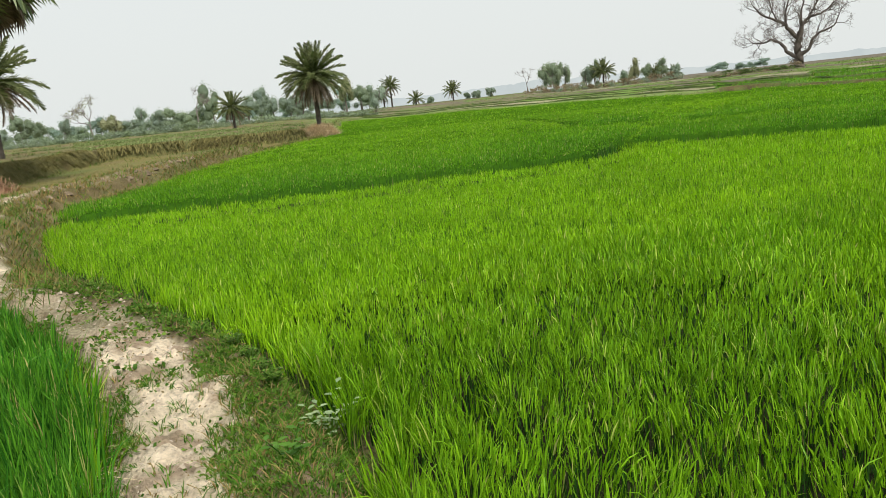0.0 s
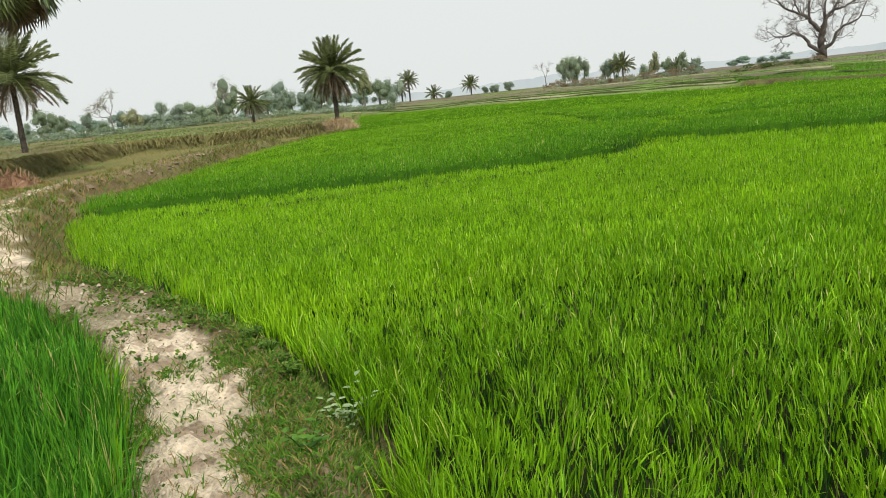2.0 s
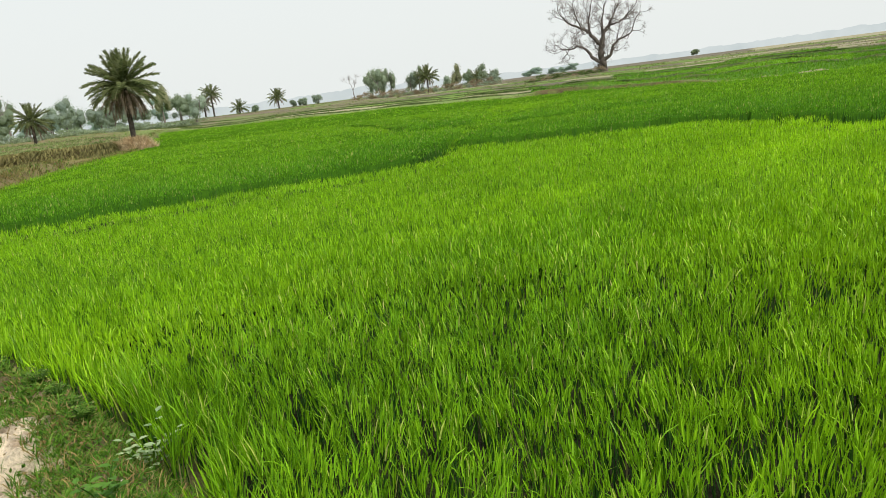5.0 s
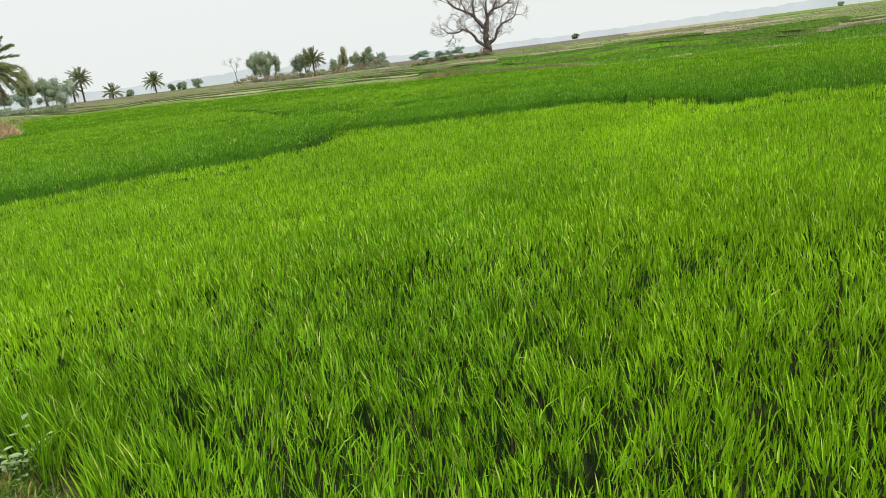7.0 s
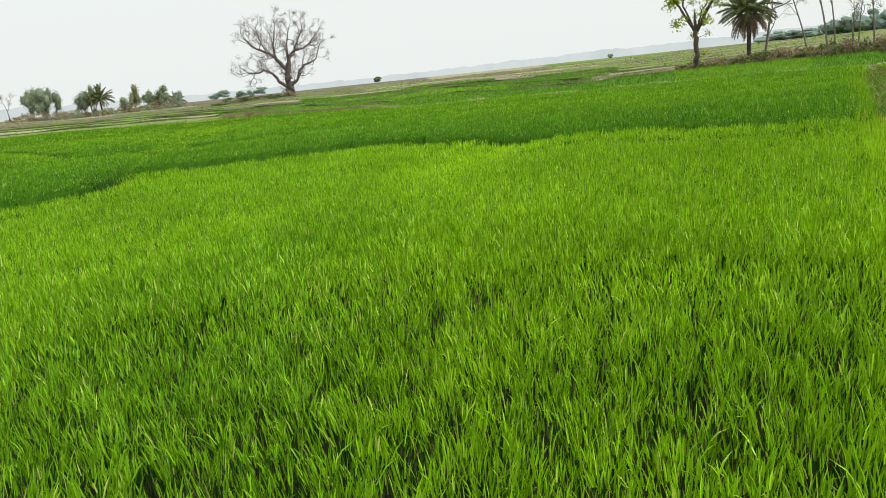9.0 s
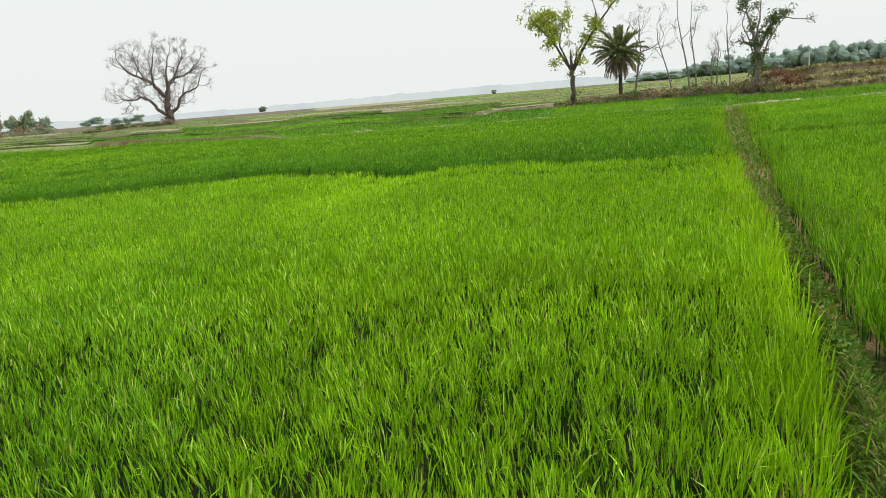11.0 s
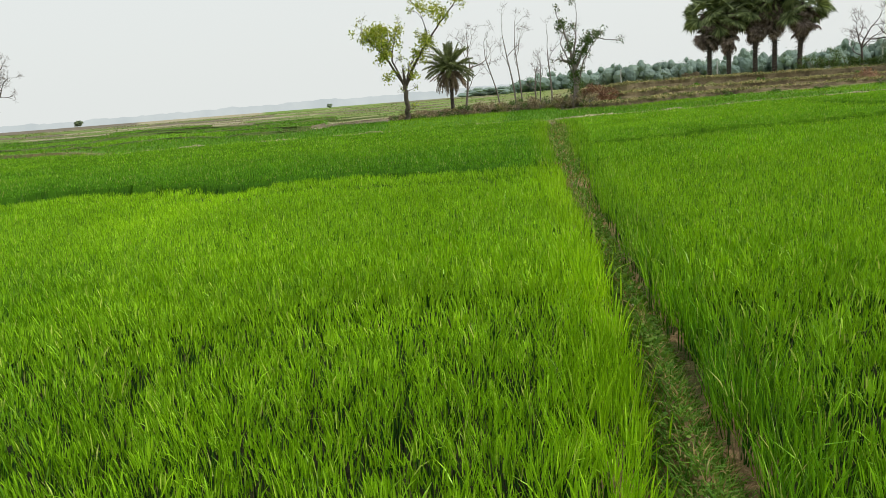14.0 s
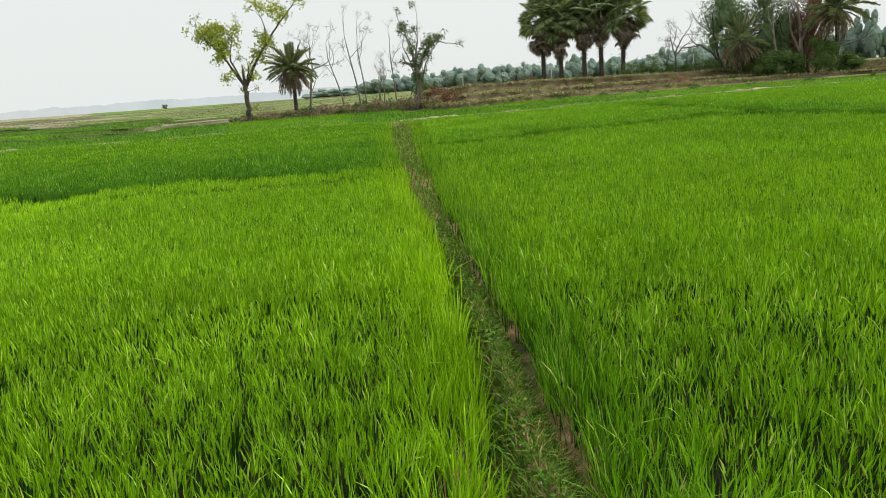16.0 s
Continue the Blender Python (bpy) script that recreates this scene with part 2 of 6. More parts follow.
def blades(geo, xy, z, h, w, lean, segs=3, tint=None, az=None, bend=0.45, fold=False):
    """Grass-like blades: n feet xy at heights z, with length h, width w and lean; segs parts each."""
    n = len(xy)
    az, side = rng.uniform(0, 2 * np.pi, n) if az is None else az, rng.uniform(0, 2 * np.pi, n)
    out = np.stack([np.cos(az), np.sin(az), 0 * az], 1)
    sv = np.stack([np.cos(side), np.sin(side), 0 * az], 1)
    foot = np.column_stack([xy, np.broadcast_to(z, n)])
    h, w, lean = (np.broadcast_to(k, n)[:, None] for k in (h, w, lean))
    if fold:
        rows, m = [], 3 * segs + 1
        keel = np.stack([-np.sin(side), np.cos(side), 0 * az], 1)
        for s in np.linspace(0, 1, segs + 1):
            c = foot + out * (lean * h * ((1 - bend) * s + bend * s ** 2.2)) + np.array([0, 0, 1.0]) * h * (s - 0.32 * lean * s ** 3)
            k = w * (0.8 + 0.45 * s - 0.55 * s ** 3) * 0.5
            rows += [c - sv * k, c + keel * k * 0.7, c + sv * k] if s < 1 else [c]
        base = np.arange(n)[:, None] * m
        q = np.concatenate([base + np.array([[3 * i + j, 3 * i + j + 1, 3 * i + j + 4, 3 * i + j + 3]]) for i in range(segs - 1) for j in (0, 1)])
        t = np.concatenate([base + np.array([[m - 4 + j, m - 3 + j, m - 1]]) for j in (0, 1)])
        geo.add(np.stack(rows, 1), q, t, None if tint is None else np.repeat(tint, m))
        return
    rows = []
    for s in np.linspace(0, 1, segs + 1):
        c = foot + out * (lean * h * ((1 - bend) * s + bend * s ** 2.2)) + np.array([0, 0, 1.0]) * h * (s - 0.32 * lean * s ** 3)
        if s < 1:
            k = w * (0.8 + 0.45 * s - 0.55 * s ** 3) * 0.5
            rows += [c - sv * k, c + sv * k]
        else:
            rows.append(c)
    m = len(rows)
    base = np.arange(n)[:, None] * m
    q = np.concatenate([base + np.array([[2 * i, 2 * i + 1, 2 * i + 3, 2 * i + 2]]) for i in range(segs - 1)]) if segs > 1 else None
    t = base + np.array([[m - 3, m - 2, m - 1]])
    geo.add(np.stack(rows, 1), q, t, None if tint is None else np.repeat(tint, m))


def inside(poly, x, y):
    poly = np.asarray(poly, float)
    res = np.zeros(x.shape, bool)
    for (x0, y0), (x1, y1) in zip(poly, np.roll(poly, -1, 0)):
        if y0 != y1:
            res ^= ((y0 > y) != (y1 > y)) & (x < (x1 - x0) * (y - y0) / (y1 - y0) + x0)
    return res


def line_dist(pts, x, y, closed=False):
    """Distance to a line of points, with its sign: positive on the line's left."""
    pts = np.asarray(pts, float)
    best, sign = np.full(x.shape, 1e9), np.ones(x.shape)
    for (x0, y0), (x1, y1) in (zip(pts, np.roll(pts, -1, 0)) if closed else zip(pts[:-1], pts[1:])):
        dx, dy = x1 - x0, y1 - y0
        u = np.clip(((x - x0) * dx + (y - y0) * dy) / (dx * dx + dy * dy), 0, 1)
        d = np.hypot(x - x0 - u * dx, y - y0 - u * dy)
        near = d < best
        best = np.where(near, d, best)
        sign = np.where(near, np.sign(dx * (y - y0) - dy * (x - x0)), sign)
    return best * sign


def smooth01(a, b, x):
    u = np.clip((x - a) / (b - a), 0, 1)
    return u * u * (3 - 2 * u)


LATTICE = rng.random((64, 64))


def wavy(x, y, size, octaves=3):
    """Soft value noise over the plan, 0 to 1."""
    total, amp, norm = 0, 1.0, 0
    for k in range(octaves):
        u, v = x / size * 2 ** k + 17.3 * k, y / size * 2 ** k + 5.1 * k
        i, j = np.floor(u).astype(int), np.floor(v).astype(int)
        fu, fv = smooth01(0, 1, u - i), smooth01(0, 1, v - j)
        g = lambda a, b: LATTICE[a % 64, b % 64]
        total = total + amp * ((g(i, j) * (1 - fu) + g(i + 1, j) * fu) * (1 - fv) + (g(i, j + 1) * (1 - fu) + g(i + 1, j + 1) * fu) * fv)
        norm += amp
        amp *= 0.5
    return total / norm


def polar(az, d):
    return (d * math.sin(radians(az)), d * math.cos(radians(az)))

# ---- the plan: paddies, bunds, terraces ----
EDGE_MAIN = [(-28, 17.8), (-26, 18), (-21, 23), (-16, 32), (-12, 40), (-10, 45), (-8.8, 62), (-8, 112), (-6.2, 104), (-2, 93), (2.5, 84), (4.6, 76), (9, 73), (13.3, 64), (17.4, 57), (21.5, 55), (24, 52), (26.2, 48), (28.3, 44.5), (30.4, 42), (32.6, 38.5), (34.8, 37), (40, 37), (47, 36), (54, 36), (60, 37), (66, 36)]
EDGE_RIGHT = [(66.6, 36), (71, 37.5), (75, 38.5), (78, 39.5), (80, 42.5), (83.5, 45), (87.4, 47.5), (91, 50.5), (94.4, 54), (97, 56.5), (108, 63), (120, 66)]
LEFT_EDGE = [(0.55, 0.95), (-0.2, 1.7), (-0.42, 2.4), (-0.49, 2.81), (-0.56, 3.24), (-1.01, 4.11), (-1.37, 4.77), (-2.24, 5.89), (-2.9, 6.62), (-3.98, 7.82), (-5.27, 9.17), (-7.2, 12.5), (-8.3, 15.6)]
PATH_L = [(29.3, 12.95), (19.9, 8.75), (11.16, 4.5), (7.44, 2.6), (5.29, 1.6), (3.71, 0.95), (3.05, 0.7), (2.56, 0.5), (1.4, 0.4)]
PATH_R = [(1.2, -0.5), (2.2, -0.13), (2.92, 0.22), (3.36, 0.43), (4.27, 0.86), (5.34, 1.36), (7.2, 2.23), (10.6, 3.8), (18.6, 7.4), (29.1, 11.85)]
MAIN_FIELD = LEFT_EDGE + [polar(*p) for p in EDGE_MAIN] + PATH_L
RIGHT_FIELD = PATH_R + [polar(*p) for p in EDGE_RIGHT] + [(30, -60), (0, -20)]
LEFT_FIELD = [(-1.05, 1.3), (-1.40, 2.33), (-1.64, 2.75), (-2.16, 3.81), (-3.0, 5.01), (-4.1, 6.1), (-5.3, 7.05), (-9, 8.0), (-14, 2.0), (-6, -4), (-1.2, 0.2)]
FOOTPATH = [(0.1, -1.2), (-0.1, 0.2), (-0.76, 1.3), (-1.27, 2.4), (-1.53, 3.1), (-1.75, 3.8), (-2.15, 4.55), (-2.8, 5.5), (-3.5, 6.35), (-5.3, 7.7), (-6.8, 10.0), (-9.5, 14.6), (-10.9, 18.2), (-10.6, 22), (-10.5, 28), (-10, 36)]
BAULKS = [
    [(-7.89, 13.49), (-5.61, 13.49), (-4.57, 13.7), (-3.43, 13.7), (-2.39, 13.91), (-0.73, 14.17), (0.52, 14.32), (1.66, 14.32), (2.91, 14.95), (3.43, 15.67), (4.05, 17.44), (4.98, 16.92), (5.71, 16.3), (7.27, 15.78), (9.13, 15.36), (9.69, 13.71), (10.02, 12.1), (10.01, 10.66), (10.9, 10.5), (11.4, 10.2), (11.7, 9.1), (12.0, 8.1), (12.4, 6.8), (13.2, 5.6)],
    [(3.9, 37), (4.5, 32), (4.4, 26.5)],
    [(17.8, 7.1), (18.1, 6.0), (18.4, 5.3), (19.1, 4.8), (20.7, 4.4), (21.1, 3.7), (21.9, 2.3), (22.9, 1.6), (24.3, 0.9), (25.1, 0.1), (25.0, -1.4), (23.0, -2.6), (20.0, -9)],
    [(5.4, 24.2), (6.3, 22.5), (8.0, 22.6), (10.2, 22.0)],
    [(39.5, 4.3), (32.6, 1.3), (28.6, -0.7), (25.2, -1.3)],
]
YELLOW_LINE = [(-4, 3.4), (-1.65, 4.65), (-0.62, 5.47), (0.4, 6.7), (1.46, 7.05), (2.94, 7.75), (5.03, 8.4), (9.2, 10.2), (12, 11)]
COLUMNS = [  # bearing: distance and height of the land beyond the paddy
    (-40, (10, 1.1), (38, 1.15), (46, 1.2), (46.5, 1.4), (70, 1.45), (150, 1.7), (400, 1.7)),
    (-24, (18, .95), (48, 1.0), (62, 1.02), (62.5, 1.2), (90, 1.25), (90.6, 1.45), (150, 1.6), (400, 1.7)),
    (-12, (38, .5), (43, .6), (44, .85), (60, 0.95), (61, 1.1), (100, 1.2), (101, 1.35), (150, 1.5), (400, 1.7)),
    (-5, (112, .3), (122, .6), (140, 1.5), (160, 1.62), (250, 1.5), (400, 1.2)),
    (5, (76, .3), (86, .55), (125, 1.3), (150, 1.5), (400, 1.1)),
    (10, (73, .3), (84, .55), (110, .78), (150, 0.95), (250, 1.1), (400, .6)),
    (16, (60, .3), (72, .55), (100, .85), (150, 1.0), (250, 1.1), (400, .6)),
    (25, (50, .3), (57, .52), (70, .78), (88, 1.0), (100, 1.12), (120, 1.15), (200, 1.0), (400, .3)),
    (35, (37, .25), (45, .42), (58, .62), (73, .85), (104, 1.15), (120, 1.15), (200, 1.0), (400, .3)),
    (45, (36, .25), (42, .36), (54, .60), (72, .85), (104, 1.2), (120, 1.2), (250, 1.2), (400, .8)),
    (57, (36.5, .25), (42, .4), (46, .5), (50, .62), (60, .8), (84, 1.15), (120, 1.4), (400, 1.3)),
]
STEPS = [  # bearing: distance and height of each lip and foot of the terraces on the far side
    (57, (36.5, .25), (43, .42), (44, .45), (50, .62), (51, .65), (64, .85), (66, .9), (120, 1.35), (400, 1.5)),
    (66, (37, .28), (44, .46), (45, .52), (49, .7), (50, .78), (58, 1.0), (59, 1.08), (90, 1.5), (400, 1.74)),
    (72, (38.5, .3), (45, .5), (45.4, .66), (50, .78), (50.4, 1.10), (58, 1.2), (58.4, 1.72), (70, 1.78), (400, 1.75)),
    (80, (43, .3), (52.6, .56), (53, .72), (57, .80), (57.4, 1.06), (64, 1.16), (64.4, 1.66), (72, 1.72), (400, 1.76)),
    (90, (50, .3), (62, .55), (62.4, .70), (66, .78), (66.6, 1.0), (70, 1.1), (70.6, 1.5), (80, 1.7), (400, 1.76)),
    (97, (57, .3), (69, .58), (69.4, .66), (74, .72), (76, .95), (80, 1.1), (80.6, 1.5), (90, 1.7), (400, 1.76)),
    (180, (66, .3), (75, .58), (75.4, .66), (79, .75), (81, .95), (85, 1.1), (85.6, 1.5), (95, 1.7), (400, 1.76)),
]
RING_AZ = [-9, -6, -2, 4.6, 9, 18, 24.5, 28.3, 32.7, 37, 41, 47, 52, 58, 66]
RINGS = [  # distance of the borders between the strips beyond the paddy, along RING_AZ
    [117, 109, 99, 81, 78, 62, 53, 46, 42.5, 45.5, 42, 41, 44.5, 44.5, 44.5],
    [121, 114, 105, 88, 84, 67, 57, 50, 51, 54, 50, 46, 49, 50, 50],
    [127, 120, 112, 97, 91, 73, 63, 57, 58, 60, 57, 54, 55, 56, 56],
    [135, 129, 120, 106, 101, 82, 70, 64, 63, 65, 63, 62, 62, 62, 62],
]
RINGS += [[k * f for k in RINGS[3]] for f in (1.08, 1.17, 1.28, 1.43, 1.62, 1.9, 2.4)]
TERRACE = [(-34, 21), (-17.5, 25.0), (-18.2, 30), (-19.3, 35), (-21.5, 45), (-17, 47.5), (-13, 46), (-9.2, 46.5), (-7, 60)]  # foot of the grassy bank; the higher land lies to its left


def outer_height(x, y):
    az, d = np.degrees(np.arctan2(x, y)), np.hypot(x, y)
    hs = [np.interp(d, [p[0] for p in c[1:]], [p[1] for p in c[1:]]) for c in COLUMNS]
    k = np.array([c[0] for c in COLUMNS])
    i = np.clip(np.searchsorted(k, az) - 1, 0, len(k) - 2)
    u = np.clip((az - k[i]) / (k[i + 1] - k[i]), 0, 1)
    hs = np.array(hs)
    pick = lambda n: np.take_along_axis(hs, n[None], 0)[0]
    soft = pick(i) * (1 - u) + pick(i + 1) * u
    k = [c[0] for c in STEPS]
    wob = 1 + 0.012 * (wavy(x, y, 5, 2) - 0.5)
    dk = [np.interp(az, k, [c[n + 1][0] for c in STEPS]) * wob for n in range(9)]
    zk = [np.interp(az, k, [c[n + 1][1] for c in STEPS]) for n in range(9)]
    hard = zk[0]
    for n in range(8):
        hard = np.where(d > dk[n], zk[n] + (zk[n + 1] - zk[n]) * np.clip((d - dk[n]) / (dk[n + 1] - dk[n]), 0, 1), hard)
    m = smooth01(53, 57, az)
    return soft * (1 - m) + hard * m


def paddies(x, y):
    return inside(MAIN_FIELD, x, y), inside(RIGHT_FIELD, x, y), inside(LEFT_FIELD, x, y)


def edge_gap(x, y):
    return np.minimum(np.minimum(np.abs(line_dist(MAIN_FIELD, x, y, True)), np.abs(line_dist(RIGHT_FIELD, x, y, True))), np.abs(line_dist(LEFT_FIELD, x, y, True)))


def ring(k, az):
    """Distance of the k-th strip border at a bearing, bending a little."""
    d = np.interp(az, RING_AZ, RINGS[k])
    return d * (1 + 0.03 * (wavy(az + 11 * k, az * 0 + 3 * k, 3.5, 2) - 0.5))


def parcels(x, y):
    """Strips of land beyond the paddy: a strip number, the place within it (0 to 1) and its length in metres."""
    d = np.hypot(x, y)
    az = np.degrees(np.arctan2(x, y))
    lines = np.array([0 * d + 30] + [ring(k, az) for k in range(len(RINGS))] + [0 * d + 400])
    n = np.clip((d[None] > lines).sum(0) - 1, 0, len(RINGS))
    lo, hi = np.take_along_axis(lines, n[None], 0)[0], np.take_along_axis(lines, n[None] + 1, 0)[0]
    return n, np.clip((d - lo) / (hi - lo), 0, 1), hi - lo


def strip_kind(x, y):
    """What grows on each strip beyond the paddy: a number that picks it, and how wet that side of the plain is."""
    n, u, size = parcels(x, y)
    az = np.degrees(np.arctan2(x, y))
    pick = np.sin(n * 12.9898 + np.floor(az / 9 + 0.37 * n) * 78.233) * 43758.5453
    wet = smooth01(-12, -8, az) * smooth01(70, 64, az)
    return pick - np.floor(pick), wet


def is_green(x, y):
    n, u, size = parcels(x, y)
    az = np.degrees(np.arctan2(x, y)) + 2.5 * np.sin(2.1 * n)
    pick, wet = strip_kind(x, y)
    return (wet > 0.5) & (((n == 0) & (az > 20)) | ((n == 1) & (az > 22) & (az < 48)) | ((n == 2) & (az > 24) & (az < 47)) | ((n == 3) & (az > 25) & (az < 50) & (pick < 0.7)) | ((n == 4) & (az > 36) & (az < 54) & (pick < 0.5)))


def west_of(x, y):
    return (np.degrees(np.arctan2(x, y)) < -8.6).astype(float)


def soil_height(x, y):
    a, b, c = paddies(x, y)
    field = a | b | c
    g = edge_gap(x, y)
    d = np.hypot(x, y)
    out = outer_height(x, y)
    path = np.abs(line_dist(FOOTPATH, x, y))
    lumps = 0.035 * (wavy(x, y, 0.6, 3) - 0.5) + 0.12 * (np.abs(wavy(x + 3, y, 0.2, 3) - 0.5) - 0.12) + 0.15 * (np.abs(wavy(x, y + 8, 0.085, 3) - 0.5) - 0.12)
    ledge = 9 * wavy(x + 0.3 * y, y, 0.55, 3)
    ledge = (np.floor(ledge) + smooth01(0.35, 0.65, ledge - np.floor(ledge))) / 9 - 0.5
    near = 0.24 + (lumps + 0.16 * ledge) * smooth01(40, 12, d)
    bund = near * smooth01(-0.03, 0.26, g)
    crest = 0.14 + 0.30 * smooth01(9, 14, d)
    shore = smooth01(0.0, 0.6, g)
    beyond = (0.12 + crest * smooth01(1.25, 0.35, path + 0.5 * (wavy(x, y, 1.1) - 0.5))) * shore + 0.5 * lumps * smooth01(1.4, 0.5, path)
    low = np.where(x < -3, bund + (np.maximum(beyond, 0) - bund) * smooth01(8.2, 10.5, d), bund)
    z = np.minimum(low, 0.6) + 0.15 * smooth01(20, 45, d) * west_of(x, y)
    bank = line_dist(TERRACE, x, y) + 1.0 * (wavy(x, y, 2.5, 2) - 0.5)
    west = (np.degrees(np.arctan2(x, y)) < -8.6) & (d < 90)
    big = np.where(west, smooth01(-0.1, 0.75, bank), smooth01(33.5, 35.5, d))
    z = z * (1 - big) + out * big
    n, u, size = parcels(x, y)
    z = z + np.where(field, 0, 0.06 * (wavy(x, y, 2.2) - 0.5) * smooth01(6, 20, d) + 0.12 * (wavy(x, y, 5) - 0.5) * smooth01(25, 60, d))
    rim = 0.34 * smooth01(0.5, 0.2, g) * smooth01(25, 40, d)
    z = z + np.where(field, 0, 0.16 * is_green(x, y) * smooth01(36, 42, d) * smooth01(300, 150, d) * smooth01(0.05, 0.12, u))
    z = np.where(field, 0.0 + 0.05 * (wavy(x, y, 0.3, 2) - 0.5), np.maximum(z, rim))
    mound = np.hypot(x - polar(-9.8, 49)[0], y - polar(-9.8, 49)[1])
    z = np.where(field & (mound > 1.5), z, np.maximum(z, 0.85 * smooth01(1.7, 0.3, mound)))
    baulk = np.min([np.abs(line_dist(p, x, y)) for p in BAULKS], 0)
    return np.where(field, np.maximum(z, 0.12 * smooth01(0.3, 0.1, baulk)), z), field, path, g


def ground_colours(x, y, field, path, g):
    d, az = np.hypot(x, y), np.degrees(np.arctan2(x, y))
    n1, n2, n3 = wavy(x, y, 0.35), wavy(x, y, 1.3), wavy(x, y, 7)
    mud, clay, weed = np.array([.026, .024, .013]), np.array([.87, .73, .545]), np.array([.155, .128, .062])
    straw, brown, green, tan = np.array([.205, .178, .06]), np.array([.17, .135, .07]), np.array([.085, .20, .014]), np.array([.27, .235, .115])
    mix = lambda a, b, k: a * (1 - k[..., None]) + b * k[..., None]
    col = np.broadcast_to(weed, (*x.shape, 3))
    col = mix(col, np.array([.13, .135, .05]), smooth01(0.35, 0.6, wavy(x, y + 20, 0.7)))
    col = mix(col, np.array([.27, .165, .09]), (x > 1.2) * smooth01(0.52, 0.62, wavy(x + 7, y, 0.5)))
    col = mix(col, np.array([.34, .25, .165]), smooth01(0.55, 0.72, n1) * smooth01(14, 8, d))
    col = mix(col, np.array([.10, .115, .04]), 0.75 * (x > 1.2) * smooth01(60, 40, d) * smooth01(0.75, 0.5, wavy(x, y + 4, 0.6)))
    col = mix(col, mix(np.broadcast_to(np.array([.135, .125, .05]), (*x.shape, 3)), np.array([.33, .22, .115]), smooth01(0.45, 0.56, wavy(x + 7, y, 0.45))), 0.85 * (x > 1.3) * smooth01(34, 32, d))
    wide = 0.12 * smooth01(5.2, 4.6, d)
    side = smooth01(0.33 + wide, 0.17 + wide, path + 0.28 * (n1 - 0.5) + 0.16 * (n2 - 0.5))
    side = side * (1 - 0.6 * smooth01(5.2, 5.8, d) * smooth01(9.3, 8.5, d) * smooth01(0.42, 0.5, wavy(x + 2, y, 0.8)))
    broken = smooth01(0.58, 0.44, wavy(x + 9, y, 0.5, 4))
    clays = mix(np.broadcast_to(clay, (*x.shape, 3)), np.array([.36, .255, .17]), 0.75 * smooth01(0.5, 0.64, wavy(x + 5, y, 0.2, 4)))
    col = mix(col, clays, side * (0.78 + 0.22 * broken) * smooth01(26, 20, d))
    # dry stubble field and the terraces behind it
    dry = smooth01(1.0, 1.5, path) * smooth01(9.0, 10.8, d) * (x < -3) * smooth01(-8, -11, az)
    drycol = mix(np.broadcast_to(straw, (*x.shape, 3)), np.array([.15, .17, .05]), smooth01(0.45, 0.7, n3))
    col = mix(col, np.array([.25, .205, .10]), smooth01(9, 13, d) * (x < -3) * (0.4 + 0.6 * smooth01(0.4, 0.6, n1)) * (1 - side))
    col = mix(col, mix(drycol, brown, 0.4 * smooth01(0.55, 0.75, n2)), dry)
    n, u, size = parcels(x, y)
    pick, wet = strip_kind(x, y)
    far = smooth01(33, 36, d)
    # Pale and earth strips pulled towards grey for the haze over the plain.
    olive, pale, earth = np.array([.135, .22, .042]), np.array([.31, .285, .185]), np.array([.15, .13, .095])
    strip = np.where((pick < 0.26)[..., None], pale, np.where((pick < 0.80)[..., None], olive, earth))
    strip = np.where(is_green(x, y)[..., None], green * (0.75 + 0.9 * pick[..., None]), strip)
    rest = np.where((pick < 0.25)[..., None], np.array([.17, .21, .07]), np.where((pick < 0.7)[..., None], tan * .9, brown * 1.2))
    rest = mix(rest, np.array([.15, .20, .06]), 0.75 * smooth01(0.38, 0.6, wavy(x, y, 3.0)))
    strip = mix(strip, np.array([.17, .26, .055]), 0.85 * smooth01(24, 20, az) * ((n == 0) | (n == 2)))
    strip = mix(strip, np.array([.40, .36, .24]), 0.8 * smooth01(14, 9, az) * (n == 1))
    strip = mix(strip, np.array([.19, .15, .11]), 0.75 * smooth01(12, 6, az) * (n > 1) * smooth01(0.35, 0.55, wavy(x, y, 9)))
    strip = mix(strip, np.array([.20, .25, .075]), 0.6 * smooth01(45, 49, az) * (n > 1) * smooth01(0.35, 0.6, wavy(x, y, 4.0)))
    outer = mix(rest, strip, wet)
    band = smooth01(7.6, 7.2, g) * smooth01(44, 50, az)
    outer = mix(outer, green, band)
    ridge = np.exp(-((u - 0.04) * size / 0.9) ** 2)
    outer = mix(outer, np.array([.50, .45, .33]), smooth01(0.45, 0.25, g) * smooth01(30, 38, az) * smooth01(0.35, 0.55, n2))
    outer = mix(outer, mix(np.broadcast_to(tan, (*x.shape, 3)), brown, smooth01(0.35, 0.65, n2)), np.maximum(0.3 * ridge, 0.8 * smooth01(0.7, 0.4, g) * smooth01(29, 32, az)) * smooth01(400, 120, d))
    col = mix(col, outer, np.where(az < -8.6, smooth01(-0.2, 0.4, line_dist(TERRACE, x, y)), far))
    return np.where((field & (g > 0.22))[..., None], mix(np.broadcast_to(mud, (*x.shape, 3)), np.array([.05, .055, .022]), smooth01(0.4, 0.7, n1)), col)


